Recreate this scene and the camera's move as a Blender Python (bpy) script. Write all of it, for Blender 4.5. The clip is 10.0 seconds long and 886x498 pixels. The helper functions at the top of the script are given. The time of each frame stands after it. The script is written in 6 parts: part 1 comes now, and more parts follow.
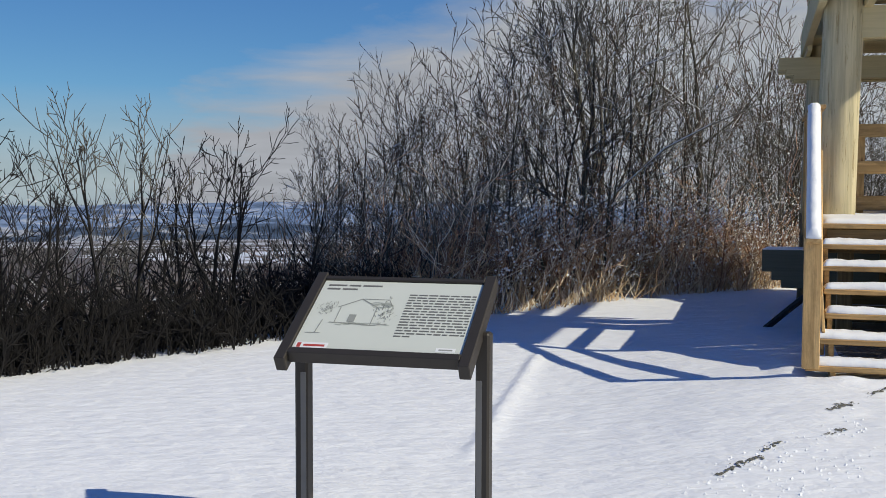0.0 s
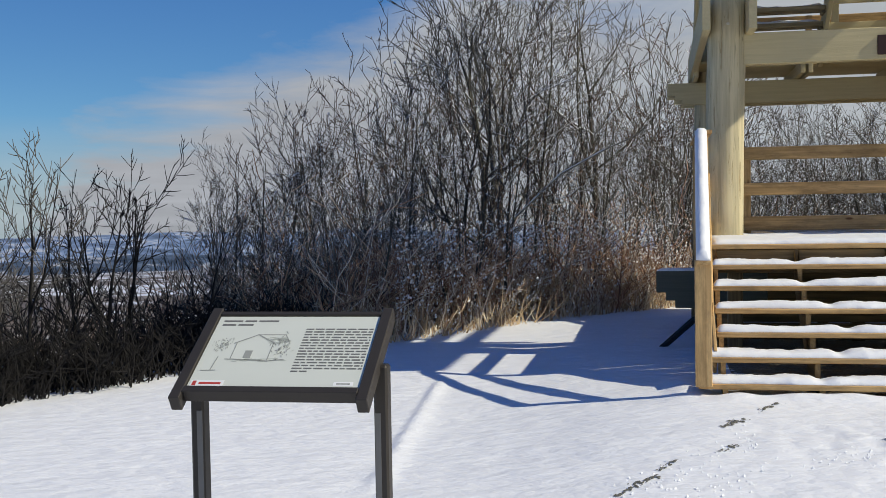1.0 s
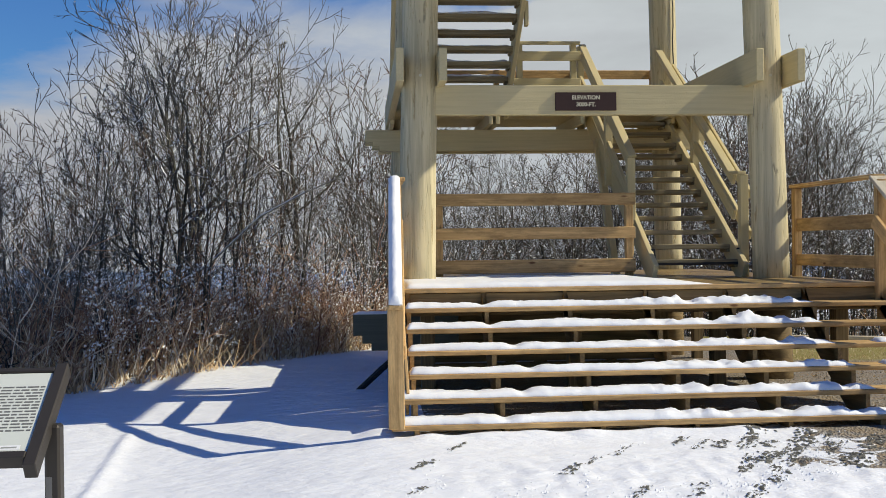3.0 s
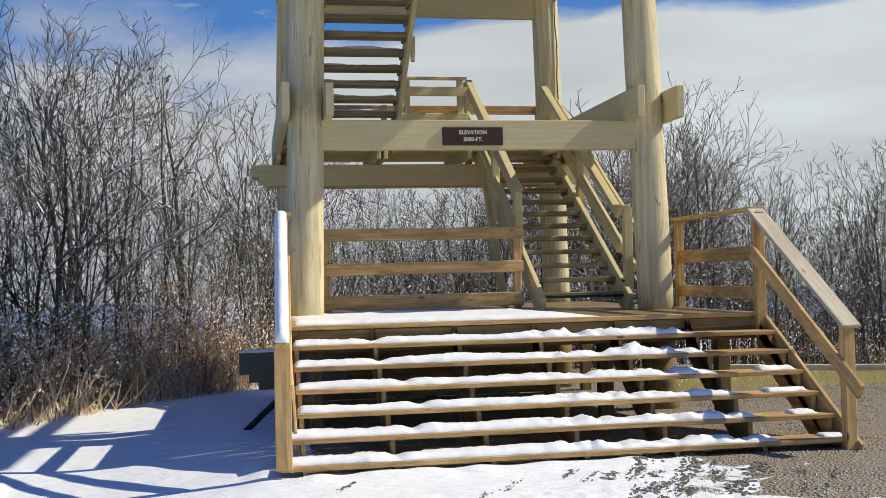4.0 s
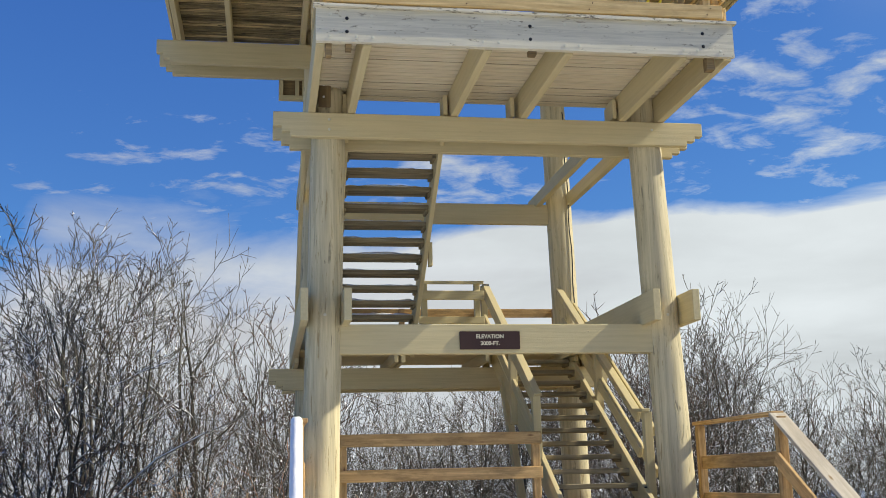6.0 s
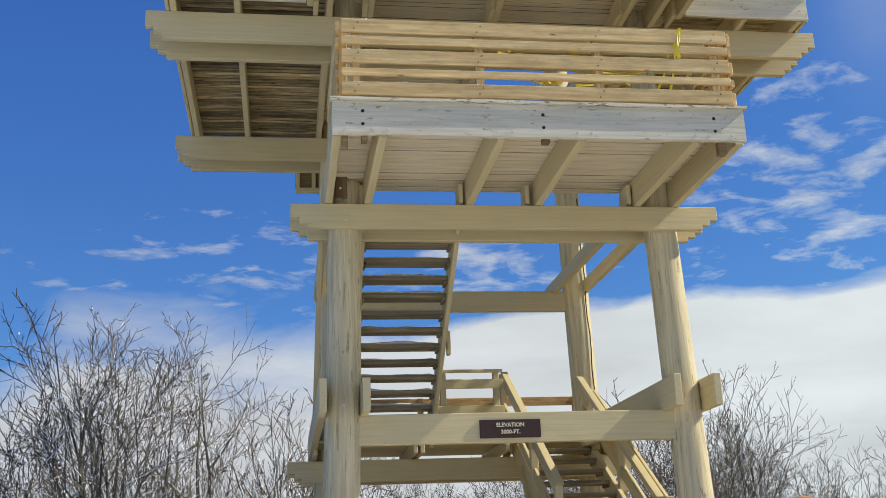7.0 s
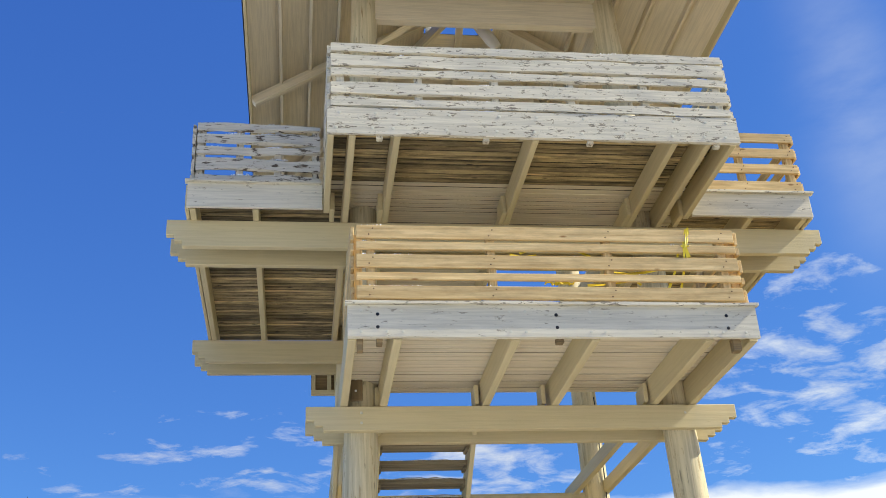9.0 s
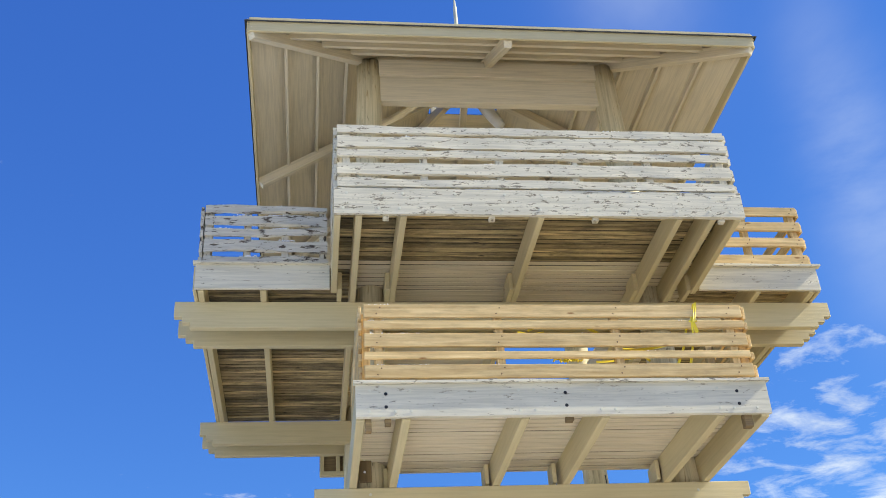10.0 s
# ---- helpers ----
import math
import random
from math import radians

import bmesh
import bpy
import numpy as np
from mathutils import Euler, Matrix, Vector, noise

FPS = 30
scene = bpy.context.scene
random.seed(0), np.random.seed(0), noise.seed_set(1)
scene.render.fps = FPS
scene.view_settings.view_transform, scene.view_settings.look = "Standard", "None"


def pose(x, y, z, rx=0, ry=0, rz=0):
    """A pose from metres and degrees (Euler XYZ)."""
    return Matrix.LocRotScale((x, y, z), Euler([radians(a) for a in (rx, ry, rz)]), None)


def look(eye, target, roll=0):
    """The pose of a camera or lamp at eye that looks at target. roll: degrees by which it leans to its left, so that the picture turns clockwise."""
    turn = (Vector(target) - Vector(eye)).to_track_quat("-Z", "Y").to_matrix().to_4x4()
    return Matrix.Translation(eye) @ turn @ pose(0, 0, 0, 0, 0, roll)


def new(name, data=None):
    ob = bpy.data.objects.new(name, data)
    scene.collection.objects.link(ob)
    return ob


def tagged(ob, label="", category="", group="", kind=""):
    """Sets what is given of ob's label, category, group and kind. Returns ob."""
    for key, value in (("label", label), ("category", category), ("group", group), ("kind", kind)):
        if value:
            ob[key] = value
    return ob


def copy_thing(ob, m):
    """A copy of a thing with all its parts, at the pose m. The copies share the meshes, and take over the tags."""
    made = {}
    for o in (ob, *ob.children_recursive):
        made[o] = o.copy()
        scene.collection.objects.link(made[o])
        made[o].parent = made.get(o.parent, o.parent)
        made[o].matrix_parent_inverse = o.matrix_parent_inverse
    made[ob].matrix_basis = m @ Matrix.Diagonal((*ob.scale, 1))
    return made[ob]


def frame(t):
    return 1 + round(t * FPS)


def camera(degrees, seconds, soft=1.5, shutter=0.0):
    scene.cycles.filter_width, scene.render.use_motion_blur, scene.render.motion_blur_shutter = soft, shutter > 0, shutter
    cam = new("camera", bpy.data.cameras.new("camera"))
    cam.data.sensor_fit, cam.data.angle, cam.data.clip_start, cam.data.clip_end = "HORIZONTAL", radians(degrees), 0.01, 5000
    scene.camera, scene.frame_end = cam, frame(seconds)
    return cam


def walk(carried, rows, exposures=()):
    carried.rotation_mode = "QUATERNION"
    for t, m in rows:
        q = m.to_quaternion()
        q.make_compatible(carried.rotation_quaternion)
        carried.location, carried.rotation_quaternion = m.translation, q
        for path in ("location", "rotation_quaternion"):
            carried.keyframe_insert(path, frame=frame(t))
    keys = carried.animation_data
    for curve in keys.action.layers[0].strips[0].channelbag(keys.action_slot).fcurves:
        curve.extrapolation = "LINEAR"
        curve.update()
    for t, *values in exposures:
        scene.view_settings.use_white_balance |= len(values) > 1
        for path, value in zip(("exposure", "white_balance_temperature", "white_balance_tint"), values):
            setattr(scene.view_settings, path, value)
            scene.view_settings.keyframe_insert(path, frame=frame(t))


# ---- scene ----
cam = camera(44.56, 10.0, soft=0.15)
PATH = [
    (0.0, pose(-0.684, -12.132, 1.684, 86.444, -0.170, 16.366)),
    (0.5, pose(-0.661, -12.138, 1.701, 87.168, 0.426, 13.618)),
    (1.0, pose(-0.640, -12.147, 1.713, 87.775, 0.985, 11.205)),
    (1.5, pose(-0.620, -12.145, 1.724, 87.795, 0.986, 7.772)),
    (2.0, pose(-0.600, -12.143, 1.729, 87.945, 1.289, 3.614)),
    (2.5, pose(-0.583, -12.135, 1.752, 88.844, 0.816, -0.514)),
    (3.0, pose(-0.560, -12.126, 1.757, 89.667, 0.677, -4.330)),
    (3.2, pose(-0.554, -12.122, 1.758, 89.864, 0.810, -5.698)),
    (4.3, pose(-0.507, -12.034, 1.763, 92.660, 1.387, -10.791)),
    (4.5, pose(-0.492, -12.038, 1.776, 93.722, 1.413, -10.882)),
    (5.0, pose(-0.508, -12.048, 1.799, 96.283, 1.226, -10.545)),
    (5.5, pose(-0.521, -12.065, 1.811, 99.221, 1.056, -9.657)),
    (6.8, pose(-0.544, -12.068, 1.771, 105.932, 2.101, -8.408)),
    (7.0, pose(-0.547, -12.076, 1.775, 106.822, 2.220, -8.095)),
    (7.5, pose(-0.544, -12.090, 1.778, 109.489, 2.303, -7.471)),
    (8.0, pose(-0.549, -12.105, 1.781, 112.137, 2.430, -6.854)),
    (8.5, pose(-0.549, -12.129, 1.788, 114.857, 2.614, -6.731)),
    (9.0, pose(-0.543, -12.141, 1.795, 117.301, 2.787, -6.963)),
    (9.5, pose(-0.542, -12.157, 1.799, 119.279, 3.039, -6.462)),
    (10.0, pose(-0.540, -12.167, 1.800, 121.412, 3.307, -6.210)),
]
walk(cam, PATH, [(0.0, -0.14, 7000, 4), (2.5, 0.03, 7150, 4), (4.5, 0.29, 7200, 4), (5.5, 0.41, 7200, 4), (7.5, 0.42, 7200, 4), (8.5, 0.66, 7300, 5), (10.0, 0.93, 7000, 4)])

# ---- world, sun, exposure ----
SUN = Vector((1.18, -0.16, 1.0)).normalized()
world = bpy.data.worlds.new("sky")
scene.world = world
world.use_nodes = True
wn, wl = world.node_tree.nodes, world.node_tree.links
wn.clear()


def wnode(kind, **kw):
    n = wn.new(kind)
    for k, v in kw.items():
        n.inputs[k].default_value = v
    return n


sky = wn.new("ShaderNodeTexSky")
sky.sky_type = "NISHITA"
sky.sun_disc = False
sky.sun_elevation = math.asin(SUN.z)
sky.sun_rotation = math.atan2(SUN.x, SUN.y)
sky.altitude = 900
sky.air_density, sky.dust_density, sky.ozone_density = 0.8, 0.0, 3.0
coord = wn.new("ShaderNodeTexCoord")
sep = wn.new("ShaderNodeSeparateXYZ")
wl.new(coord.outputs["Generated"], sep.inputs[0])


def wmath(op, a, b=None, c=None):
    n = wn.new("ShaderNodeMath")
    n.operation = op
    for i, v in enumerate((a, b, c)):
        if v is None:
            continue
        if isinstance(v, (int, float)):
            n.inputs[i].default_value = v
        else:
            wl.new(v, n.inputs[i])
    return n.outputs[0]


# cloud sheet: the view direction carried onto a flat layer
zc = wmath("MAXIMUM", wmath("ADD", sep.outputs[2], 0.12), 0.03)
u = wmath("DIVIDE", sep.outputs[0], zc)
v = wmath("DIVIDE", sep.outputs[1], zc)
comb = wn.new("ShaderNodeCombineXYZ")
wl.new(u, comb.inputs[0]), wl.new(v, comb.inputs[1])
cl = wnode("ShaderNodeTexNoise", Scale=1.5, Detail=8.0, Roughness=0.58, Distortion=0.35)
wl.new(comb.outputs[0], cl.inputs["Vector"])
wisp_map = wn.new("ShaderNodeMapping")
wisp_map.inputs["Rotation"].default_value = (0, 0, 0.5)
wisp_map.inputs["Scale"].default_value = (1.0, 1.25, 1.0)
wl.new(comb.outputs[0], wisp_map.inputs[0])
wisp = wnode("ShaderNodeTexNoise", Scale=6.4, Detail=9.0, Roughness=0.62, Distortion=0.3)
wl.new(wisp_map.outputs[0], wisp.inputs["Vector"])
# a bank of cloud low in the sky: its crest rises and falls with the bearing
az = wmath("ARCTAN2", sep.outputs[0], sep.outputs[1])
crest = wn.new("ShaderNodeValToRGB")
CREST = [(-40, 0.0), (-33, 0.5), (-30, 5.0), (-25, 7.0), (-20, 9.2), (-15, 10.6), (-11, 14.2), (-4, 14.4), (3, 13.6), (8.5, 13.0), (12, 13.6), (20, 13.9), (27, 13.6), (31, 14.2), (45, 15.5)]
els = crest.color_ramp.elements
while len(els) < len(CREST):
    els.new(0.5)
for e, (a_deg, top_deg) in zip(els, CREST):
    e.position = (a_deg + 45) / 90
    e.color = (*[math.sin(radians(top_deg)) / 0.3] * 3, 1)
wl.new(wmath("ADD", 0.5, wmath("MULTIPLY", az, 2 / math.pi)), crest.inputs[0])
bank_top = wmath("MULTIPLY", crest.outputs[0], 0.3)
east_sky = wmath("MINIMUM", wmath("MAXIMUM", wmath("MULTIPLY", wmath("ADD", az, -0.05), 9.0), 0.0), 1.0)
ragged = wmath("ADD", 0.16, wmath("MULTIPLY", east_sky, -0.105))
crisp = wmath("ADD", 13.0, wmath("MULTIPLY", east_sky, 62.0))
low = wmath("MULTIPLY", wmath("SUBTRACT", wmath("ADD", bank_top, wmath("MULTIPLY", wmath("SUBTRACT", cl.outputs[0], 0.5), ragged)), sep.outputs[2]), crisp)
bank = wmath("MINIMUM", wmath("MAXIMUM", low, 0.0), 1.0)


def region(a_deg, wide, e_deg, tall):
    """How near a view direction lies to a part of the sky, 0 to 1."""
    p = wmath("DIVIDE", wmath("SUBTRACT", az, radians(a_deg)), radians(wide))
    q = wmath("DIVIDE", wmath("SUBTRACT", sep.outputs[2], math.sin(radians(e_deg))), math.sin(radians(tall)))
    return wmath("POWER", 2.718, wmath("MULTIPLY", wmath("ADD", wmath("MULTIPLY", p, p), wmath("MULTIPLY", q, q)), -1.0))


# broken rows of small cloud above it, and soft streaks higher up
rows_ = wmath("ADD", wmath("ADD", region(29, 8, 18.5, 6.0), region(11, 6, 15.8, 2.0)), wmath("MULTIPLY", region(-4, 11, 15.5, 5.0), 0.72))
wisps = wmath("MULTIPLY", wmath("MAXIMUM", wmath("SUBTRACT", wisp.outputs[0], wmath("SUBTRACT", 0.70, wmath("MULTIPLY", rows_, 0.27))), 0.0), 3.6)
veil = wmath("MULTIPLY", wmath("ADD", region(33.5, 2.6, 32, 5.5), wmath("MULTIPLY", region(23, 4.5, 46, 5.0), 0.6)), wmath("MAXIMUM", wmath("MULTIPLY", wmath("SUBTRACT", cl.outputs[0], 0.26), 1.5), 0.0))
wisps = wmath("MINIMUM", wmath("MAXIMUM", wisps, veil), 0.75)
haze = wmath("MINIMUM", wmath("MAXIMUM", wmath("MULTIPLY", wmath("SUBTRACT", 0.085, sep.outputs[2]), 9.0), 0.0), 0.62)
cover = wmath("MAXIMUM", wmath("MAXIMUM", bank, haze), wisps)
mix = wn.new("ShaderNodeMix")
mix.data_type = "RGBA"
wl.new(cover, mix.inputs["Factor"])
# a deep clean blue: each channel of the sky with its own slope
scale1 = wn.new("ShaderNodeVectorMath")
scale1.operation = "SCALE"
scale1.inputs["Scale"].default_value = 0.11
wl.new(sky.outputs[0], scale1.inputs[0])
split = wn.new("ShaderNodeSeparateXYZ")
wl.new(scale1.outputs[0], split.inputs[0])
join = wn.new("ShaderNodeCombineXYZ")
for i, (gain, power) in enumerate(((3.9, 1.05), (5.6, 0.91), (7.2, 0.57))):
    wl.new(wmath("MULTIPLY", wmath("POWER", split.outputs[i], power), gain), join.inputs[i])
wl.new(join.outputs[0], mix.inputs["A"])
shade_n = wn.new("ShaderNodeMix")
shade_n.data_type = "RGBA"
sunny = wmath("MINIMUM", wmath("MAXIMUM", wmath("ADD", wmath("MULTIPLY", wmath("ADD", az, 0.25), 1.6), wmath("MULTIPLY", wmath("SUBTRACT", cl.outputs[0], 0.5), 1.6)), 0.0), 1.0)
wl.new(sunny, shade_n.inputs["Factor"])
shade_n.inputs["A"].default_value = (3.85, 4.05, 4.85, 1)
shade_n.inputs["B"].default_value = (4.75, 5.2, 6.0, 1)
puff = wnode("ShaderNodeTexNoise", Scale=0.9, Detail=6.0, Roughness=0.55, Distortion=0.3)
wl.new(comb.outputs[0], puff.inputs["Vector"])
puffs = wn.new("ShaderNodeVectorMath")
puffs.operation = "SCALE"
wl.new(shade_n.outputs["Result"], puffs.inputs[0])
wl.new(wmath("ADD", 0.62, wmath("MULTIPLY", puff.outputs[0], 0.70)), puffs.inputs["Scale"])
wl.new(puffs.outputs[0], mix.inputs["B"])
bg = wnode("ShaderNodeBackground", Strength=0.11)
wl.new(mix.outputs["Result"], bg.inputs["Color"])
wout = wn.new("ShaderNodeOutputWorld")
wl.new(bg.outputs[0], wout.inputs[0])

sun_data = bpy.data.lights.new("sun", "SUN")
sun_data.energy, sun_data.angle, sun_data.color = 4.2, radians(0.5), (1.0, 0.95, 0.86)
sun = new("sun", sun_data)
sun.matrix_world = look(SUN * 60, (0, 0, 0))


# ---- materials ----
def material(name, rough=0.8, metal=0.0):
    m = bpy.data.materials.new(name)
    m.use_nodes = True
    b = m.node_tree.nodes["Principled BSDF"]
    b.inputs["Roughness"].default_value = rough
    b.inputs["Metallic"].default_value = metal
    b.inputs["Specular IOR Level"].default_value = 0.3
    return m, m.node_tree.nodes, m.node_tree.links, b


def ramp(nodes, links, src, stops):
    r = nodes.new("ShaderNodeValToRGB")
    els = r.color_ramp.elements
    while len(els) < len(stops):
        els.new(0.5)
    for e, (p, c) in zip(els, stops):
        e.position = p
        e.color = (*c, 1) if len(c) == 3 else c
    links.new(src, r.inputs[0])
    return r.outputs[0]


def coords(nodes, links, scale=(1, 1, 1), spread=True):
    """Object coordinates, shifted for each object, stretched by scale."""
    tc = nodes.new("ShaderNodeTexCoord")
    mp = nodes.new("ShaderNodeMapping")
    mp.inputs["Scale"].default_value = scale
    links.new(tc.outputs["Object"], mp.inputs[0])
    if spread:
        info = nodes.new("ShaderNodeObjectInfo")
        mul = nodes.new("ShaderNodeVectorMath")
        mul.operation = "MULTIPLY"
        mul.inputs[1].default_value = (37, 19, 23)
        links.new(info.outputs["Random"], mul.inputs[0])
        links.new(mul.outputs[0], mp.inputs["Location"])
    return mp.outputs[0]


def noise_tex(nodes, links, vec, scale, detail=4.0, rough=0.55, dist=0.0):
    n = nodes.new("ShaderNodeTexNoise")
    n.inputs["Scale"].default_value = scale
    n.inputs["Detail"].default_value = detail
    n.inputs["Roughness"].default_value = rough
    n.inputs["Distortion"].default_value = dist
    links.new(vec, n.inputs["Vector"])
    return n.outputs[0]


def mixc(nodes, links, fac, a, b, mode="MIX"):
    m = nodes.new("ShaderNodeMix")
    m.data_type = "RGBA"
    m.blend_type = mode
    for key, val in (("Factor", fac), ("A", a), ("B", b)):
        if isinstance(val, (int, float)):
            m.inputs[key].default_value = val
        elif isinstance(val, tuple):
            m.inputs[key].default_value = (*val, 1) if len(val) == 3 else val
        else:
            links.new(val, m.inputs[key])
    return m.outputs["Result"]


def bump(nodes, links, b, height, strength=0.3, dist=0.01):
    n = nodes.new("ShaderNodeBump")
    n.inputs["Strength"].default_value = strength
    n.inputs["Distance"].default_value = dist
    links.new(height, n.inputs["Height"])
    links.new(n.outputs[0], b.inputs["Normal"])


def wood_paint(name, paint, under, worn, dirt, grain=(1.2, 30, 30), flake=(5, 38, 38), crack=None, width=0.0):
    """Old paint along the grain: worn is how much bare wood shows, dirt how much grey streaking."""
    m, n, l, b = material(name, 0.62)
    vec = coords(n, l)
    gvec = coords(n, l, grain)
    big = noise_tex(n, l, vec, 1.3, 3)
    fine = noise_tex(n, l, gvec, 1.0, 6, 0.65, 0.4)
    col = mixc(n, l, big, tuple(c * 0.88 for c in paint), tuple(min(1, c * 1.08) for c in paint))
    streak = ramp(n, l, fine, [(0.42, (0, 0, 0)), (0.62, (1, 1, 1))])
    fac = n.new("ShaderNodeMath")
    fac.operation = "MULTIPLY"
    l.new(streak, fac.inputs[0])
    fac.inputs[1].default_value = dirt
    col = mixc(n, l, fac.outputs[0], col, tuple(c * 0.62 for c in paint))
    peel = noise_tex(n, l, coords(n, l, flake), 1.0, 8, 0.72, 0.3)
    mask = ramp(n, l, peel, [(0.72 - worn * 0.5, (0, 0, 0)), (0.76 - worn * 0.5, (1, 1, 1))])
    col = mixc(n, l, mask, col, under)
    if not crack:
        l.new(col, b.inputs["Base Color"])
        add = n.new("ShaderNodeMath")
        add.operation = "SUBTRACT"
        l.new(fine, add.inputs[0]), l.new(mask, add.inputs[1])
        bump(n, l, b, add.outputs[0], 0.5, 0.007)
        return m
    # drying checks: thin dark splits along the grain
    split_n = noise_tex(n, l, coords(n, l, crack), 1.0, 3, 0.5, 0.2)
    checks = ramp(n, l, split_n, [(0.5 - 2 * width, (0, 0, 0)), (0.5 - width, (1, 1, 1)), (0.5 + width, (1, 1, 1)), (0.5 + 2 * width, (0, 0, 0))])
    gate = ramp(n, l, noise_tex(n, l, vec, 3.0, 4, 0.6), [(0.50, (0, 0, 0)), (0.60, (1, 1, 1))])
    both = n.new("ShaderNodeMath")
    both.operation = "MULTIPLY"
    l.new(checks, both.inputs[0]), l.new(gate, both.inputs[1])
    col = mixc(n, l, both.outputs[0], col, tuple(c * 0.45 for c in paint))
    l.new(col, b.inputs["Base Color"])
    add = n.new("ShaderNodeMath")
    add.operation = "SUBTRACT"
    l.new(fine, add.inputs[0]), l.new(mask, add.inputs[1])
    dig = n.new("ShaderNodeMath")
    dig.operation = "SUBTRACT"
    l.new(add.outputs[0], dig.inputs[0]), l.new(both.outputs[0], dig.inputs[1])
    bump(n, l, b, dig.outputs[0], 0.6, 0.008)
    return m


def raw_wood(name, light, dark, knot, rough=0.75, grain=(0.9, 22, 22), spread=(0.78, 1.12), blotch=0.85):
    m, n, l, b = material(name, rough)
    gvec = coords(n, l, grain)
    fine = noise_tex(n, l, gvec, 1.0, 7, 0.62, 0.8)
    col = ramp(n, l, fine, [(0.3, dark), (0.52, tuple((x + y) / 2 for x, y in zip(light, dark))), (0.68, light)])
    info = n.new("ShaderNodeObjectInfo")
    tone = ramp(n, l, info.outputs["Random"], [(0.0, (spread[0], spread[0] * 0.98, spread[0] * 0.93)), (1.0, (spread[1], spread[1] * 0.97, spread[1] * 0.9))])
    col = mixc(n, l, 1.0, col, tone, "MULTIPLY")
    blot = ramp(n, l, noise_tex(n, l, coords(n, l, (2.5, 9, 9)), 1.0, 6, 0.7), [(0.36, (blotch, blotch, blotch)), (0.56, (1, 1, 1))])
    col = mixc(n, l, 1.0, col, blot, "MULTIPLY")
    vo = n.new("ShaderNodeTexVoronoi")
    vo.inputs["Scale"].default_value = 1.0
    l.new(coords(n, l, (2.0, 6.0, 6.0)), vo.inputs["Vector"])
    kn = ramp(n, l, vo.outputs["Distance"], [(0.05, (1, 1, 1)), (0.11, (0, 0, 0))])
    col = mixc(n, l, kn, col, knot)
    l.new(col, b.inputs["Base Color"])
    bump(n, l, b, fine, 0.3, 0.004)
    return m


CREAM = wood_paint("cream_paint", (0.60, 0.505, 0.285), (0.30, 0.24, 0.15), 0.08, 0.24)
LOG = wood_paint("log_paint", (0.66, 0.57, 0.355), (0.40, 0.30, 0.15), 0.26, 0.8, (16, 16, 0.6), (34, 34, 2.6), (8, 8, 0.5), 0.006)
PEEL = wood_paint("peeling_white_paint", (0.70, 0.64, 0.48), (0.20, 0.17, 0.12), 0.31, 0.6, flake=(8, 26, 26))
PEEL_GREY = wood_paint("flaked_grey_paint", (0.61, 0.555, 0.43), (0.10, 0.072, 0.045), 0.335, 0.6, flake=(5, 20, 20))
FASCIA = wood_paint("old_white_paint", (0.675, 0.62, 0.468), (0.30, 0.26, 0.19), 0.23, 0.5, flake=(7, 26, 26))
SOFFIT = wood_paint("soffit_paint", (0.71, 0.62, 0.43), (0.45, 0.39, 0.27), 0.04, 0.42)
DECKRAW = raw_wood("weathered_deck_wood", (0.64, 0.50, 0.265), (0.12, 0.10, 0.056), (0.05, 0.04, 0.025), spread=(0.5, 1.5), blotch=0.45)
PINE = raw_wood("new_pine", (0.84, 0.65, 0.345), (0.56, 0.37, 0.155), (0.30, 0.15, 0.05), blotch=0.78)
TREATED = raw_wood("treated_lumber", (0.78, 0.53, 0.255), (0.42, 0.255, 0.11), (0.18, 0.085, 0.035), spread=(0.74, 1.1), blotch=0.62)
TREATED_DARK = raw_wood("dark_framing", (0.34, 0.24, 0.12), (0.14, 0.10, 0.05), (0.08, 0.05, 0.03))


def make_snow():
    m, n, l, b = material("snow", 0.55)
    vec = coords(n, l, spread=False)
    a = noise_tex(n, l, vec, 2.2, 5, 0.55)
    f = noise_tex(n, l, vec, 18, 4, 0.55)
    col = mixc(n, l, a, (0.80, 0.81, 0.83), (0.89, 0.90, 0.91))
    l.new(col, b.inputs["Base Color"])
    s = n.new("ShaderNodeMath")
    s.operation = "MULTIPLY_ADD"
    l.new(a, s.inputs[0])
    s.inputs[1].default_value = 3.0
    l.new(f, s.inputs[2])
    bump(n, l, b, s.outputs[0], 0.28, 0.022)
    return m


SNOW = make_snow()


def plain(name, col, rough=0.6, metal=0.0, var=0.15, scale=8.0):
    m, n, l, b = material(name, rough, metal)
    t = noise_tex(n, l, coords(n, l), scale, 5)
    l.new(mixc(n, l, t, tuple(c * (1 - var) for c in col), tuple(min(1, c * (1 + var)) for c in col)), b.inputs["Base Color"])
    bump(n, l, b, t, 0.12, 0.003)
    return m


CAP = raw_wood("sun_bleached_lumber", (0.73, 0.66, 0.54), (0.54, 0.46, 0.35), (0.30, 0.20, 0.10))
WETWOOD = raw_wood("damp_platform_wood", (0.50, 0.36, 0.16), (0.20, 0.125, 0.05), (0.14, 0.08, 0.03), rough=0.38, blotch=0.4)
WORN = raw_wood("worn_tread_wood", (0.40, 0.34, 0.22), (0.15, 0.12, 0.07), (0.10, 0.07, 0.04))
GAP_DARK = plain("gap_shade", (0.035, 0.03, 0.02), 0.95)
BLACK = plain("black_steel", (0.02, 0.02, 0.022), 0.45, 0.3)
BOLT = plain("painted_bolt", (0.60, 0.575, 0.45), 0.6, 0.0)
RUST = plain("rusty_screw", (0.12, 0.065, 0.035), 0.8)
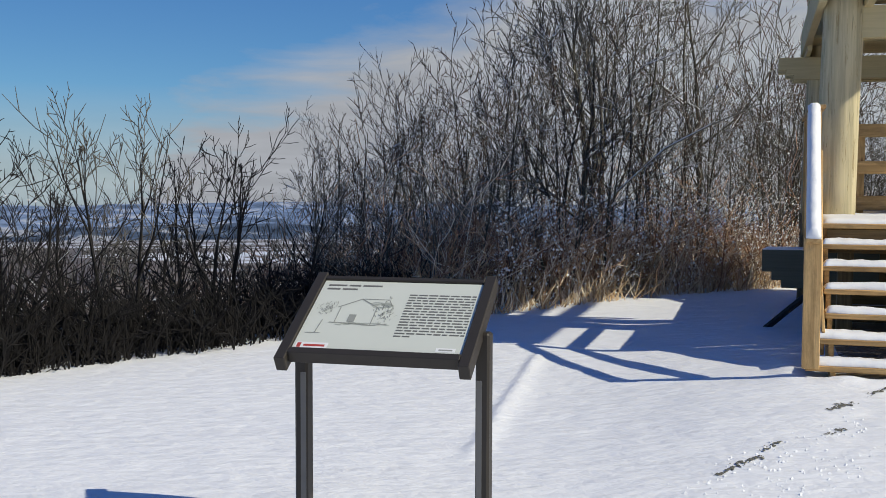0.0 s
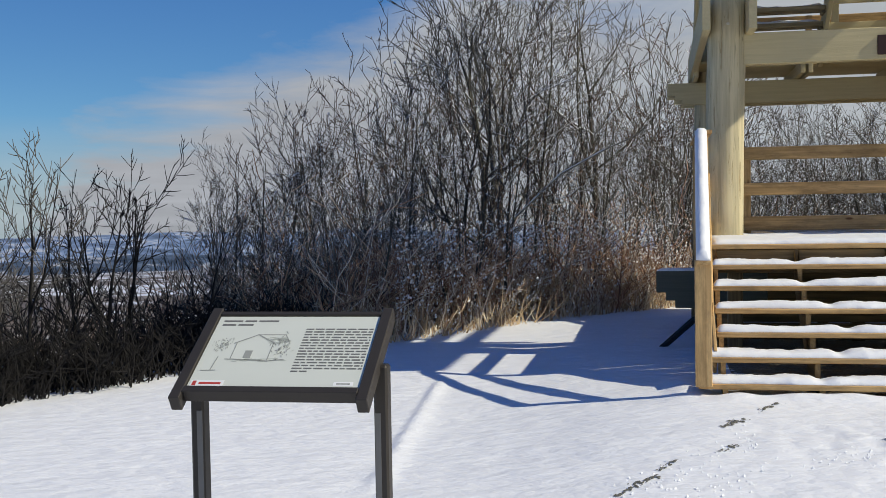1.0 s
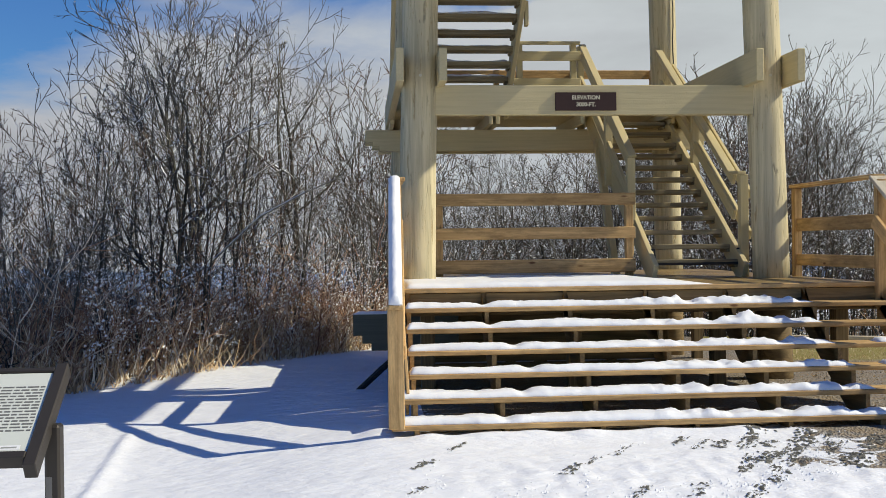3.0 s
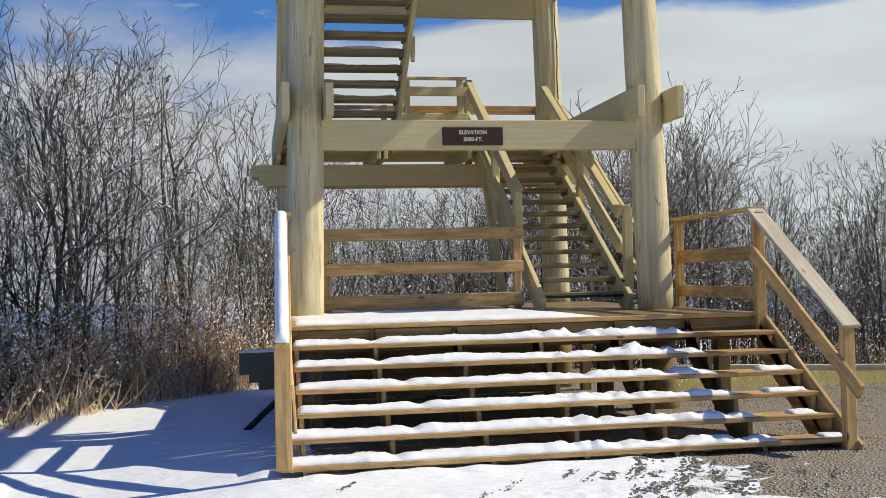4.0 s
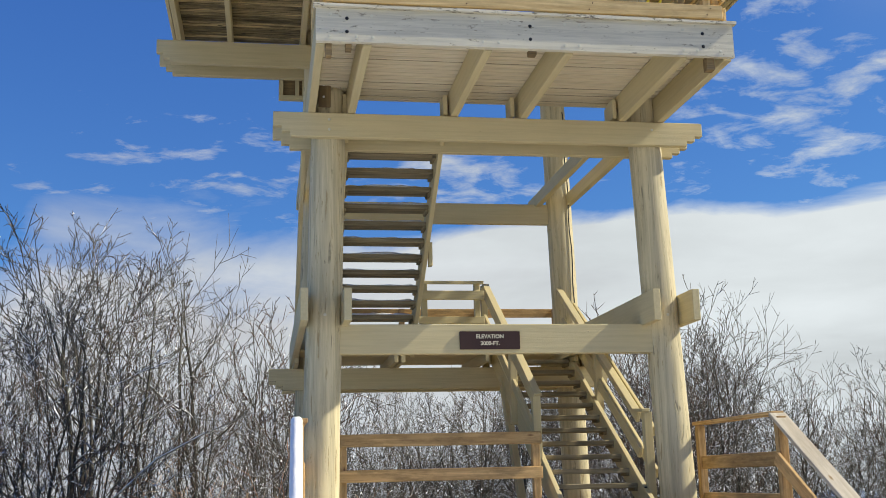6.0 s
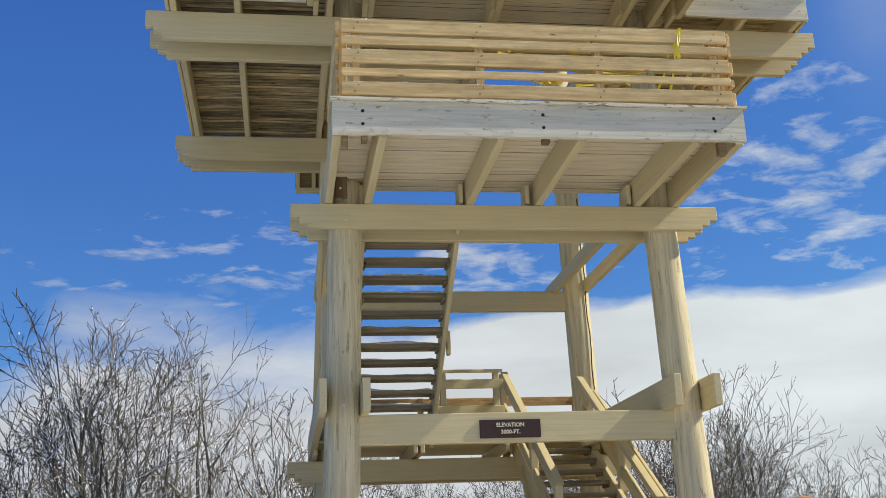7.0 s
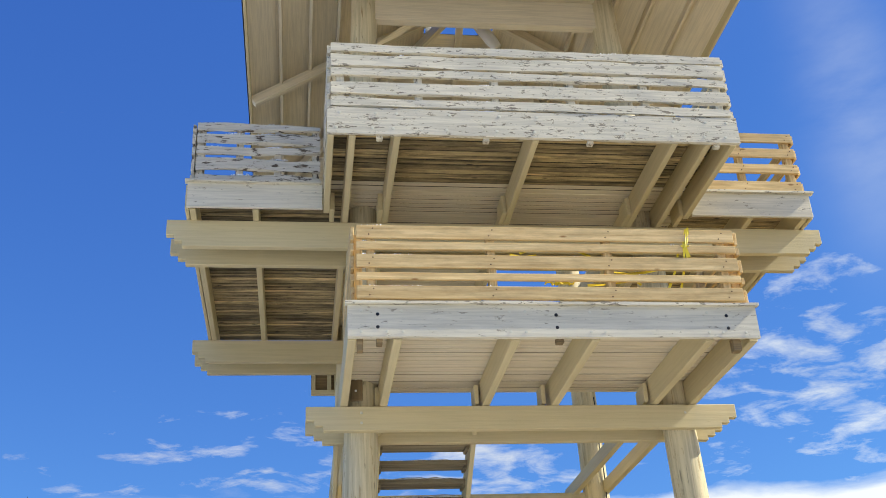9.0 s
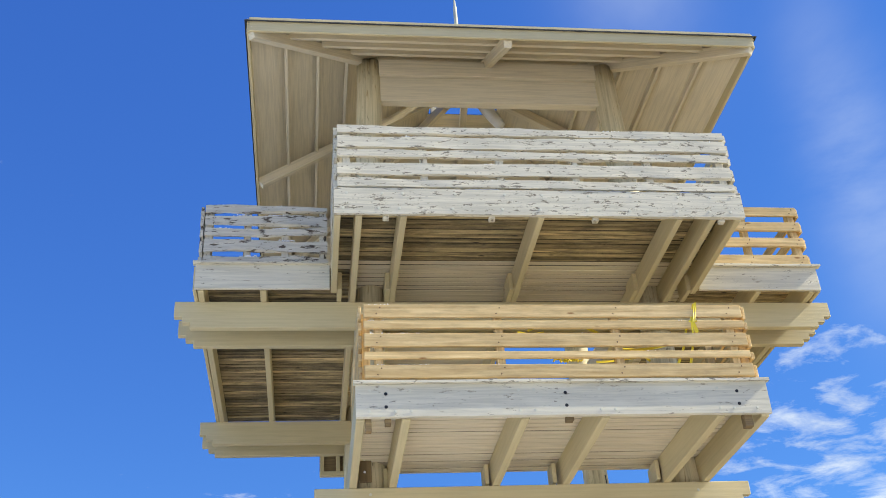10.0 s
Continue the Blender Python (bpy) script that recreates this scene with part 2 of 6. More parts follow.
POST_EDGE = plain("light_bronze_metal", (0.16, 0.155, 0.145), 0.45, 0.2)
BROWN_SIGN = plain("brown_sign_paint", (0.045, 0.022, 0.018), 0.5)
SIGN_TEXT = plain("cream_lettering", (0.62, 0.57, 0.43), 0.6, 0, 0.5, 60)
FRAME_BROWN = plain("dark_bronze_metal", (0.045, 0.039, 0.033), 0.5, 0.2)
PANEL = plain("printed_panel", (0.62, 0.64, 0.57), 0.3, 0.0, 0.06, 3.0)
SKETCH = plain("grey_ink", (0.30, 0.31, 0.28), 0.5)
SKETCH_LIGHT = plain("pale_ink", (0.46, 0.48, 0.42), 0.5)
RED_MARK = plain("red_ink", (0.45, 0.06, 0.05), 0.5)
WHITE_MARK = plain("white_print", (0.78, 0.78, 0.76), 0.4)
TAPE = plain("yellow_tape", (0.80, 0.62, 0.05), 0.45)
CABLE = plain("black_cable", (0.03, 0.03, 0.03), 0.5)
# grey-green paint with the shade beside the steps darkened in
GREENGREY = wood_paint("grey_green_paint", (0.10, 0.11, 0.085), (0.16, 0.14, 0.10), 0.05, 0.4)
SHINGLE = plain("dark_shingle", (0.05, 0.05, 0.05), 0.9, 0, 0.4, 30)
BARK = plain("grey_brown_bark", (0.13, 0.119, 0.102), 0.9, 0, 0.45, 14)
BARK_TRUNK = plain("dark_grey_bark", (0.085, 0.082, 0.066), 0.9, 0, 0.5, 14)
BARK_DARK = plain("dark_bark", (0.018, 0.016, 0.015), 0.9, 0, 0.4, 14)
BARK_PALE = plain("pale_grey_bark", (0.26, 0.245, 0.215), 0.9, 0, 0.4, 14)
BARK_RED = plain("reddish_twigs", (0.13, 0.085, 0.062), 0.9, 0, 0.35, 14)


def varied(name, stops):
    """Dead stems, each of its own shade."""
    m, n, l, b = material(name, 0.9)
    geo = n.new("ShaderNodeNewGeometry")
    l.new(ramp(n, l, geo.outputs["Random Per Island"], stops), b.inputs["Base Color"])
    return m


REED = varied("dry_reed", [(0.0, (0.20, 0.12, 0.07)), (0.3, (0.48, 0.33, 0.19)), (0.7, (0.66, 0.50, 0.31)), (1.0, (0.85, 0.78, 0.64))])
BRUSHM = varied("dead_brush", [(0.0, (0.16, 0.08, 0.05)), (0.4, (0.50, 0.29, 0.18)), (0.7, (0.68, 0.49, 0.33)), (1.0, (0.86, 0.79, 0.68))])
# self-shadow of the dense tangle is darkened into this colour
BRUSH_SHADED = plain("shaded_brush", (0.013, 0.0115, 0.011), 0.9, 0, 0.5, 3)


# ---- building helpers ----
def empty(name, label, category, group="", kind="", at=(0, 0, 0)):
    ob = new(name)
    ob.location = at
    return tagged(ob, label, category, group, kind)


def whole(ob):
    """The matrix of ob in the world, before the scene is evaluated."""
    if ob.parent is None:
        return ob.matrix_basis.copy()
    return whole(ob.parent) @ ob.matrix_parent_inverse @ ob.matrix_basis


def part(name, bm, material_, parent=None, label="", smooth=False):
    me = bpy.data.meshes.new(name)
    bm.to_mesh(me)
    bm.free()
    me.materials.append(material_)
    if smooth:
        me.polygons.foreach_set("use_smooth", [True] * len(me.polygons))
    ob = new(name, me)
    if parent is not None:
        ob.parent = parent
        ob.matrix_parent_inverse = whole(parent).inverted()
    return tagged(ob, label) if label else ob


def world_part(name, bm, material_, parent=None, label="", at=None, smooth=False):
    """A part whose mesh is given round its own origin, placed by the matrix at."""
    ob = part(name, bm, material_, parent, label, smooth)
    if at is not None:
        ob.matrix_basis = at
    return ob


def timber(name, a, b, w, h, material_, parent=None, label="", up=(0, 0, 1), bev=0.006, wob=0.0):
    """A sawn board from a to b, w wide and h high (h along up), its length along local x."""
    a, b = Vector(a), Vector(b)
    d = b - a
    length = d.length
    x = d.normalized()
    y = Vector(up).cross(x).normalized()
    z = x.cross(y)
    bm = bmesh.new()
    nseg = 1 if wob == 0 else max(2, int(length / 0.35))
    rows = []
    for i in range(nseg + 1):
        t = -length / 2 + length * i / nseg
        o = [random.uniform(-wob, wob) for _ in range(8)] if wob else [0] * 8
        rows.append([bm.verts.new((t, sy * w / 2 + o[k * 2] * 0.4, sz * h / 2 + o[k * 2 + 1])) for k, (sy, sz) in enumerate(((-1, -1), (1, -1), (1, 1), (-1, 1)))])
    for r0, r1 in zip(rows, rows[1:]):
        for k in range(4):
            bm.faces.new((r0[k], r0[(k + 1) % 4], r1[(k + 1) % 4], r1[k]))
    bm.faces.new(rows[0][::-1])
    bm.faces.new(rows[-1])
    if bev:
        sharp = list(bm.edges) if nseg == 1 else []
        if sharp:
            bm.normal_update()
            bmesh.ops.bevel(bm, geom=sharp, offset=bev, segments=1, affect="EDGES")
    bmesh.ops.recalc_face_normals(bm, faces=bm.faces)
    m = Matrix((x, y, z)).transposed().to_4x4()
    m.translation = (a + b) / 2
    return world_part(name, bm, material_, parent, label, m)


def profile(name, pts, depth, material_, parent=None, label="", at=None, bev=0.006):
    """A flat outline in local x, z given as (x, z) pairs, thick along local y."""
    bm = bmesh.new()
    f = [bm.verts.new((x, -depth / 2, z)) for x, z in pts]
    g = [bm.verts.new((x, depth / 2, z)) for x, z in pts]
    bm.faces.new(f), bm.faces.new(g[::-1])
    k = len(pts)
    for i in range(k):
        bm.faces.new((f[i], g[i], g[(i + 1) % k], f[(i + 1) % k]))
    bmesh.ops.recalc_face_normals(bm, faces=bm.faces)
    if bev:
        bmesh.ops.bevel(bm, geom=list(bm.edges), offset=bev, segments=1, affect="EDGES")
    return world_part(name, bm, material_, parent, label, at)


def notched(name, x0, x1, z0, z1, y, depth, material_, parent, label="", left=True, right=True):
    """A main beam along x whose ends step back towards the underside."""
    h = z1 - z0
    xm = (x0 + x1) / 2
    pts = []
    if left:
        pts += [(x0 + 0.20, z0), (x0 + 0.20, z0 + h * 0.2), (x0 + 0.10, z0 + h * 0.2), (x0 + 0.10, z0 + h * 0.42), (x0, z0 + h * 0.42), (x0, z1)]
    else:
        pts += [(x0, z0), (x0, z1)]
    if right:
        pts += [(x1, z1), (x1, z0 + h * 0.42), (x1 - 0.10, z0 + h * 0.42), (x1 - 0.10, z0 + h * 0.2), (x1 - 0.20, z0 + h * 0.2), (x1 - 0.20, z0)]
    else:
        pts += [(x1, z1), (x1, z0)]
    zc_ = (z0 + z1) / 2
    return profile(name, [(x - xm, z - zc_) for x, z in pts], depth, material_, parent, label, Matrix.Translation((xm, y, zc_)))


def tube(bm, pts, radii, sides=8, cap=True):
    """A round bar through pts with the given radii, into bm."""
    pts = [Vector(p) for p in pts]
    rings = []
    d0 = (pts[1] - pts[0]).normalized()
    ref = Vector((0, 0, 1)) if abs(d0.z) < 0.9 else Vector((1, 0, 0))
    for i, p in enumerate(pts):
        d = (pts[min(i + 1, len(pts) - 1)] - pts[max(i - 1, 0)]).normalized()
        s = d.cross(ref).normalized()
        t = s.cross(d)
        rings.append([bm.verts.new(p + (s * math.cos(k * 2 * math.pi / sides) + t * math.sin(k * 2 * math.pi / sides)) * radii[i]) for k in range(sides)])
    for r0, r1 in zip(rings, rings[1:]):
        for k in range(sides):
            bm.faces.new((r0[k], r0[(k + 1) % sides], r1[(k + 1) % sides], r1[k]))
    if cap:
        bm.faces.new(rings[0][::-1]), bm.faces.new(rings[-1])


def slab_mesh(x0, x1, y0, y1, thick, step=0.05, bump_=0.3, seed=0.0, ragged=0.02, rise=None):
    """A lying layer of snow with an uneven top and a ragged rounded edge, its underside at z = 0."""
    nx, ny = max(3, int((x1 - x0) / step)), max(4, int((y1 - y0) / step))
    bm = bmesh.new()
    grid = []
    for j in range(ny + 1):
        row = []
        for i in range(nx + 1):
            fx, fy = i / nx, j / ny
            x, y = x0 + (x1 - x0) * fx, y0 + (y1 - y0) * fy
            edge = min(fx * (x1 - x0), (1 - fx) * (x1 - x0), fy * (y1 - y0), (1 - fy) * (y1 - y0))
            big = noise.noise(Vector((x * 1.7 + seed, y * 3 + seed, seed)))
            small = noise.noise(Vector((x * 9 + seed, y * 9, seed * 2))) + 0.8 * noise.noise(Vector((x * 23 + seed, y * 23, seed * 3)))
            z = thick * (1 + bump_ * 1.2 * big + bump_ * 0.5 * small)
            if rise:
                z *= rise(x, y)
            z *= 0.25 + 0.75 * min(1.0, edge / 0.04) ** 0.5
            if edge < 1e-6:
                y += ragged * noise.noise(Vector((x * 6 + seed, y, 3.1)))
                z *= 0.6
            row.append(bm.verts.new((x, y, max(z, 0.004))))
        grid.append(row)
    for j in range(ny):
        for i in range(nx):
            bm.faces.new((grid[j][i], grid[j][i + 1], grid[j + 1][i + 1], grid[j + 1][i]))
    rim = [grid[0][i] for i in range(nx + 1)] + [grid[j][nx] for j in range(1, ny + 1)] + [grid[ny][i] for i in range(nx - 1, -1, -1)] + [grid[j][0] for j in range(ny - 1, 0, -1)]
    low_ = [bm.verts.new((p.co.x, p.co.y, 0)) for p in rim]
    k = len(rim)
    for i in range(k):
        bm.faces.new((low_[i], low_[(i + 1) % k], rim[(i + 1) % k], rim[i]))
    return bm


def snow_on(x0, x1, y0, y1, z, thick, label, seed, group="", **kw):
    ob = part("snow", slab_mesh(x0, x1, y0, y1, thick, seed=seed, **kw), SNOW, None, smooth=True)
    ob.location = (0, 0, z)
    return tagged(ob, label, "snow", group, "stuff")


# ---- ground ----
EDGE = [(-30, -22), (-12, -9), (-7.2, -4.3), (-5.9, -2.0), (-4.1, 1.4), (-2.2, 4.0), (-0.3, 6.2), (3.6, 7.4), (7.2, 5.9), (10.3, 4.7), (15.0, 3.2), (22.0, 0.0), (40.0, -10.0)]


def beyond(x, y):
    """Metres past the edge of the clearing, negative inside it."""
    best, sign = 1e9, -1
    for (ax, ay), (bx, by) in zip(EDGE, EDGE[1:]):
        dx, dy = bx - ax, by - ay
        t = max(0, min(1, ((x - ax) * dx + (y - ay) * dy) / (dx * dx + dy * dy)))
        px, py = ax + t * dx, ay + t * dy
        d = math.hypot(x - px, y - py)
        if d < best:
            best, sign = d, 1 if dx * (y - py) - dy * (x - px) > 0 else -1
    return best * sign


def smooth(a, b, t):
    t = max(0.0, min(1.0, (t - a) / (b - a)))
    return t * t * (3 - 2 * t)


def height(x, y, fine=True):
    d = beyond(x, y)
    z = 0.03 * noise.noise(Vector((x * 0.25, y * 0.25, 1.0)))
    z += 0.10 * min(1, max(0, (-x - 3) / 6)) * -1
    if d > 0.5:
        z -= 0.13 * (d - 0.5) if d < 60 else 0.13 * 59.5 + (d - 60) * 0.05
    z += 0.17 * smooth(-2.4, -0.2, x) * smooth(-9.0, -4.0, y) * (1 - smooth(-1.0, 4.0, y))
    if fine:
        z += 0.012 * noise.noise(Vector((x * 1.6, y * 2.6, 4.0)))
        # snow banked unevenly against the lowest tread
        z += 0.05 * math.exp(-((y + 3.44) / 0.13) ** 2) * smooth(-0.4, 0.1, x) * (1 - smooth(2.4, 3.6, x)) * (1 + 0.9 * noise.noise(Vector((x * 3.1, 0.5, 7.0))))
        # snow churned by feet in front of the steps
        churn = smooth(-0.5, 1.0, x) * (1 - smooth(-4.7, -3.9, y)) * smooth(-7.4, -6.4, y)
        if churn > 0:
            z += churn * (0.016 * noise.noise(Vector((x * 6.0, y * 6.0, 2.0))) + 0.014 * noise.noise(Vector((x * 13.0, y * 13.0, 5.0))))
        # low straight ridge of snow over a buried edging
        if -6.1 < y < -1.7:
            off = x + 2.925 + 0.0926 * y + 0.012 * noise.noise(Vector((y * 1.7, 2.0, 0.5)))
            z += (0.026 + 0.009 * noise.noise(Vector((y * 2.3, 7.0, 0.5)))) * math.exp(-(off / (0.028 if off < 0 else 0.10)) ** 2) * smooth(-6.0, -5.5, y) * (1 - smooth(-2.0, -1.8, y))
        z += 0.05 * math.exp(-(((x + 0.42) / 0.16) ** 2 + ((y + 2.9) / 0.5) ** 2))
    return z


def axis_steps(lo, hi, a, b, fine, grow):
    out = [a]
    s = fine
    while out[0] > lo:
        s *= grow
        out.insert(0, out[0] - s)
    k = int((b - a) / fine)
    out += [a + fine * i for i in range(1, k + 1)]
    s = fine
    while out[-1] < hi:
        s *= grow
        out.append(out[-1] + s)
    return out


gx = axis_steps(-4000, 4000, -3.4, 3.6, 0.035, 1.12)
gy = axis_steps(-4000, 4500, -7.5, 4.0, 0.06, 1.14)
gverts = [(x, y, height(x, y, -8 < x < 10 and -10 < y < 8)) for y in gy for x in gx]
nxg = len(gx)
gfaces = [(j * nxg + i, j * nxg + i + 1, (j + 1) * nxg + i + 1, (j + 1) * nxg + i) for j in range(len(gy) - 1) for i in range(nxg - 1)]
gme = bpy.data.meshes.new("ground")
gme.from_pydata(gverts, [], gfaces)
gme.polygons.foreach_set("use_smooth", [True] * len(gme.polygons))


def make_ground():
    m, n, l, b = material("snowy_ground", 0.6)
    tc = n.new("ShaderNodeTexCoord")
    vec = tc.outputs["Object"]
    sepn = n.new("ShaderNodeSeparateXYZ")
    l.new(vec, sepn.inputs[0])

    def mth(op, a, c=None):
        k = n.new("ShaderNodeMath")
        k.operation = op
        for i, val in enumerate((a, c)):
            if val is None:
                continue
            if isinstance(val, (int, float)):
                k.inputs[i].default_value = val
            else:
                l.new(val, k.inputs[i])
        return k.outputs[0]

    big = noise_tex(n, l, vec, 0.55, 4, 0.55)
    mid = noise_tex(n, l, vec, 2.6, 6, 0.62, 0.5)
    fine = noise_tex(n, l, vec, 45, 4, 0.6)
    # snow cover thins out on the gravel to the east of the steps and under them
    east = mth("MULTIPLY", mth("SUBTRACT", sepn.outputs[0], 2.5), 0.36)
    north = mth("MULTIPLY", mth("SUBTRACT", sepn.outputs[1], -5.6), 0.10)
    thin = mth("ADD", mth("MULTIPLY", mth("SUBTRACT", mid, 0.5), 1.6), mth("ADD", east, north))
    thin = mth("ADD", thin, mth("MULTIPLY", mth("SUBTRACT", big, 0.5), 0.8))
    # and none has fallen under the platform
    under = mth("MULTIPLY", mth("MULTIPLY", mth("GREATER_THAN", sepn.outputs[0], 0.0), mth("LESS_THAN", sepn.outputs[0], 4.6)), mth("MULTIPLY", mth("GREATER_THAN", sepn.outputs[1], -3.05), mth("LESS_THAN", sepn.outputs[1], 4.6)))
    thin = mth("ADD", thin, mth("MULTIPLY", under, 1.1))
    bare = ramp(n, l, thin, [(0.40, (0, 0, 0)), (0.47, (1, 1, 1))])
    snowc = mixc(n, l, mid, (0.80, 0.81, 0.83), (0.89, 0.90, 0.92))
    stones = n.new("ShaderNodeTexVoronoi")
    stones.inputs["Scale"].default_value = 38.0
    l.new(vec, stones.inputs["Vector"])
    gravel = mixc(n, l, stones.outputs["Color"], (0.10, 0.088, 0.07), (0.44, 0.39, 0.32))
    litter = ramp(n, l, noise_tex(n, l, vec, 7.0, 6, 0.7), [(0.46, (0, 0, 0)), (0.58, (1, 1, 1))])
    gravel = mixc(n, l, litter, gravel, (0.30, 0.21, 0.11))
    gravel = mixc(n, l, 0.4, gravel, mixc(n, l, fine, (0.10, 0.085, 0.07), (0.40, 0.35, 0.28)))
    grassc = mixc(n, l, mid, mixc(n, l, fine, (0.13, 0.115, 0.02), (0.31, 0.26, 0.06)), mixc(n, l, fine, (0.22, 0.18, 0.05), (0.46, 0.38, 0.14)))
    grassy = ramp(n, l, mth("ADD", mth("MULTIPLY", mth("ADD", mth("MULTIPLY", mth("SUBTRACT", sepn.outputs[0], 8.0), 0.3), mth("SUBTRACT", sepn.outputs[1], 2.0)), 0.55), mth("ADD", mth("MULTIPLY", mth("LESS_THAN", sepn.outputs[0], 5.4), -3.0), big)), [(0.5, (0, 0, 0)), (0.75, (1, 1, 1))])
    soil = mixc(n, l, grassy, gravel, grassc)
    near = mixc(n, l, bare, snowc, soil)
    # open country far off: dull woods with scraps of snow
    dist = n.new("ShaderNodeVectorMath")
    dist.operation = "LENGTH"
    l.new(vec, dist.inputs[0])
    farn = noise_tex(n, l, vec, 0.011, 6, 0.65)
    farc = ramp(n, l, farn, [(0.40, (0.10, 0.08, 0.06)), (0.50, (0.17, 0.13, 0.09)), (0.54, (0.66, 0.68, 0.72))])
    f = ramp(n, l, mth("DIVIDE", dist.outputs["Value"], 400.0), [(0.05, (0, 0, 0)), (0.12, (1, 1, 1))])
    l.new(mixc(n, l, f, near, farc), b.inputs["Base Color"])
    ripple_map = n.new("ShaderNodeMapping")
    ripple_map.inputs["Rotation"].default_value = (0, 0, 0.5)
    ripple_map.inputs["Scale"].default_value = (1.0, 1.9, 1.0)
    l.new(vec, ripple_map.inputs[0])
    ripple = noise_tex(n, l, ripple_map.outputs[0], 4.6, 4, 0.55)
    hgt = mth("ADD", mth("MULTIPLY", ripple, 1.3), mth("ADD", mth("MULTIPLY", fine, 0.12), mth("MULTIPLY", mth("MULTIPLY", stones.outputs["Distance"], bare), 1.2)))
    bump(n, l, b, mth("SUBTRACT", hgt, mth("MULTIPLY", bare, 1.2)), 0.6, 0.04)
    return m


gme.materials.append(make_ground())
ground = tagged(new("ground", gme), "fresh snow over a hilltop clearing, thinning to gravel and dry grass", "ground", kind="structure")


# ---- the tower ----
BT = 0.023
XW, XE, YS, YN = 0.038, 4.190, 0.0, 4.24


def post_xy(east_, north_, z):
    return ((XE - BT * z) if east_ else (XW + BT * z), (YN - BT * z) if north_ else (YS + BT * z))


def front_y(z, off=0.0):
    return YS + BT * z + off


def back_y(z, off=0.0):
    return YN - BT * z + off


tower = empty("observation_tower", "tall cream-painted log lookout tower with balconies and hipped roof", "tower", at=(2.11, 2.12, 0))

for e_ in (False, True):
    for n_ in (False, True):
        bm = bmesh.new()
        pts, rad = [], []
        for i in range(27):
            z = 1.18 + 11.52 * i / 26
            x, y = post_xy(e_, n_, z)
            pts.append((x + 0.012 * noise.noise(Vector((z * 0.6, e_ * 7.0, n_ * 3.0))), y + 0.012 * noise.noise(Vector((z * 0.6, e_ * 3.0, 9 + n_))), z))
            rad.append(0.208 - 0.0016 * z + 0.006 * noise.noise(Vector((z * 1.1, e_ * 5.0, n_ * 11.0))))
        tube(bm, pts, rad, 20)
        part("post", bm, LOG, tower, "round cream-painted log post with checks", smooth=True)
        # stub added below the platform, coloured dark like the dim space around it
        bm = bmesh.new()
        tube(bm, [(*post_xy(e_, n_, z_), z_) for z_ in (-0.3, 0.5, 1.18)], [0.20, 0.20, 0.195], 16)
        part("pier", bm, TREATED_DARK, tower, "dark stub under the post", smooth=True)


def bolts(parent, places, r=0.018, face=(0, -1, 0), head=None):
    for p in places:
        bm = bmesh.new()
        q = Vector(p)
        tube(bm, [q, q + Vector(face) * 0.003, q + Vector(face) * 0.005], [r, r * 0.95, r * 0.5], 8)
        part("bolt", bm, head or BOLT, parent)


# level one: tie beam with the plate, pairs of side beams, back beams
z = 3.35
tie = timber("beam", (post_xy(0, 0, z)[0] + 0.12, front_y(z, -0.03), 3.357), (post_xy(1, 0, z)[0] - 0.12, front_y(z, -0.03), 3.357), 0.14, 0.335, CREAM, tower)
for e_ in (False, True):
    px = post_xy(e_, 0, 3.7)[0]
    for side in (-0.245, 0.225):
        timber("beam", (px + side, -0.47, 3.685), (px + side, 4.75, 3.685), 0.085, 0.36, CREAM, tower)
bolts(tower, [(post_xy(1, 0, 3.5)[0], front_y(3.5, -0.206), 3.62), (post_xy(0, 0, 3.5)[0], front_y(3.5, -0.206), 3.62)])
for off in (-0.26, 0.26):
    notched("beam", -0.48, 4.72, 3.12, 3.43, back_y(3.3, off), 0.09, CREAM, tower)
# level two: paired front beams, back tie beam
for off in (-0.235, 0.26):
    notched("beam", -0.47, 4.70, 5.68, 5.97, front_y(5.8, off), 0.09, CREAM, tower)
timber("beam", (0.20, back_y(5.85), 5.855), (3.98, back_y(5.85), 5.855), 0.10, 0.32, CREAM, tower)
bolts(tower, [(0.17, front_y(5.8, -0.282), 5.89), (0.17, front_y(5.8, -0.282), 5.77), (4.06, front_y(5.8, -0.282), 5.87)])
# level three: long paired beams that carry the side balconies
for y_ in (front_y(8.2, -0.255), front_y(8.2, 0.25), back_y(8.2, -0.25), back_y(8.2, 0.25)):
    notched("beam", -2.20, 6.34, 8.06, 8.425, y_, 0.09, CREAM, tower)
# top plates under the roof
for y_, out_ in ((front_y(12.1, -0.03), -0.05), (back_y(12.1, 0.03), 0.05)):
    timber("beam", (0.42, y_, 12.175), (3.80, y_, 12.175), 0.14, 0.45, SOFFIT, tower)
    timber("beam", (0.46, y_ + out_, 12.55), (3.76, y_ + out_, 12.55), 0.15, 0.29, SOFFIT, tower)
for x_ in (0.36, 3.86):
    timber("beam", (x_, 0.42, 12.08), (x_, 3.80, 12.08), 0.12, 0.40, SOFFIT, tower)

# ---- balconies ----


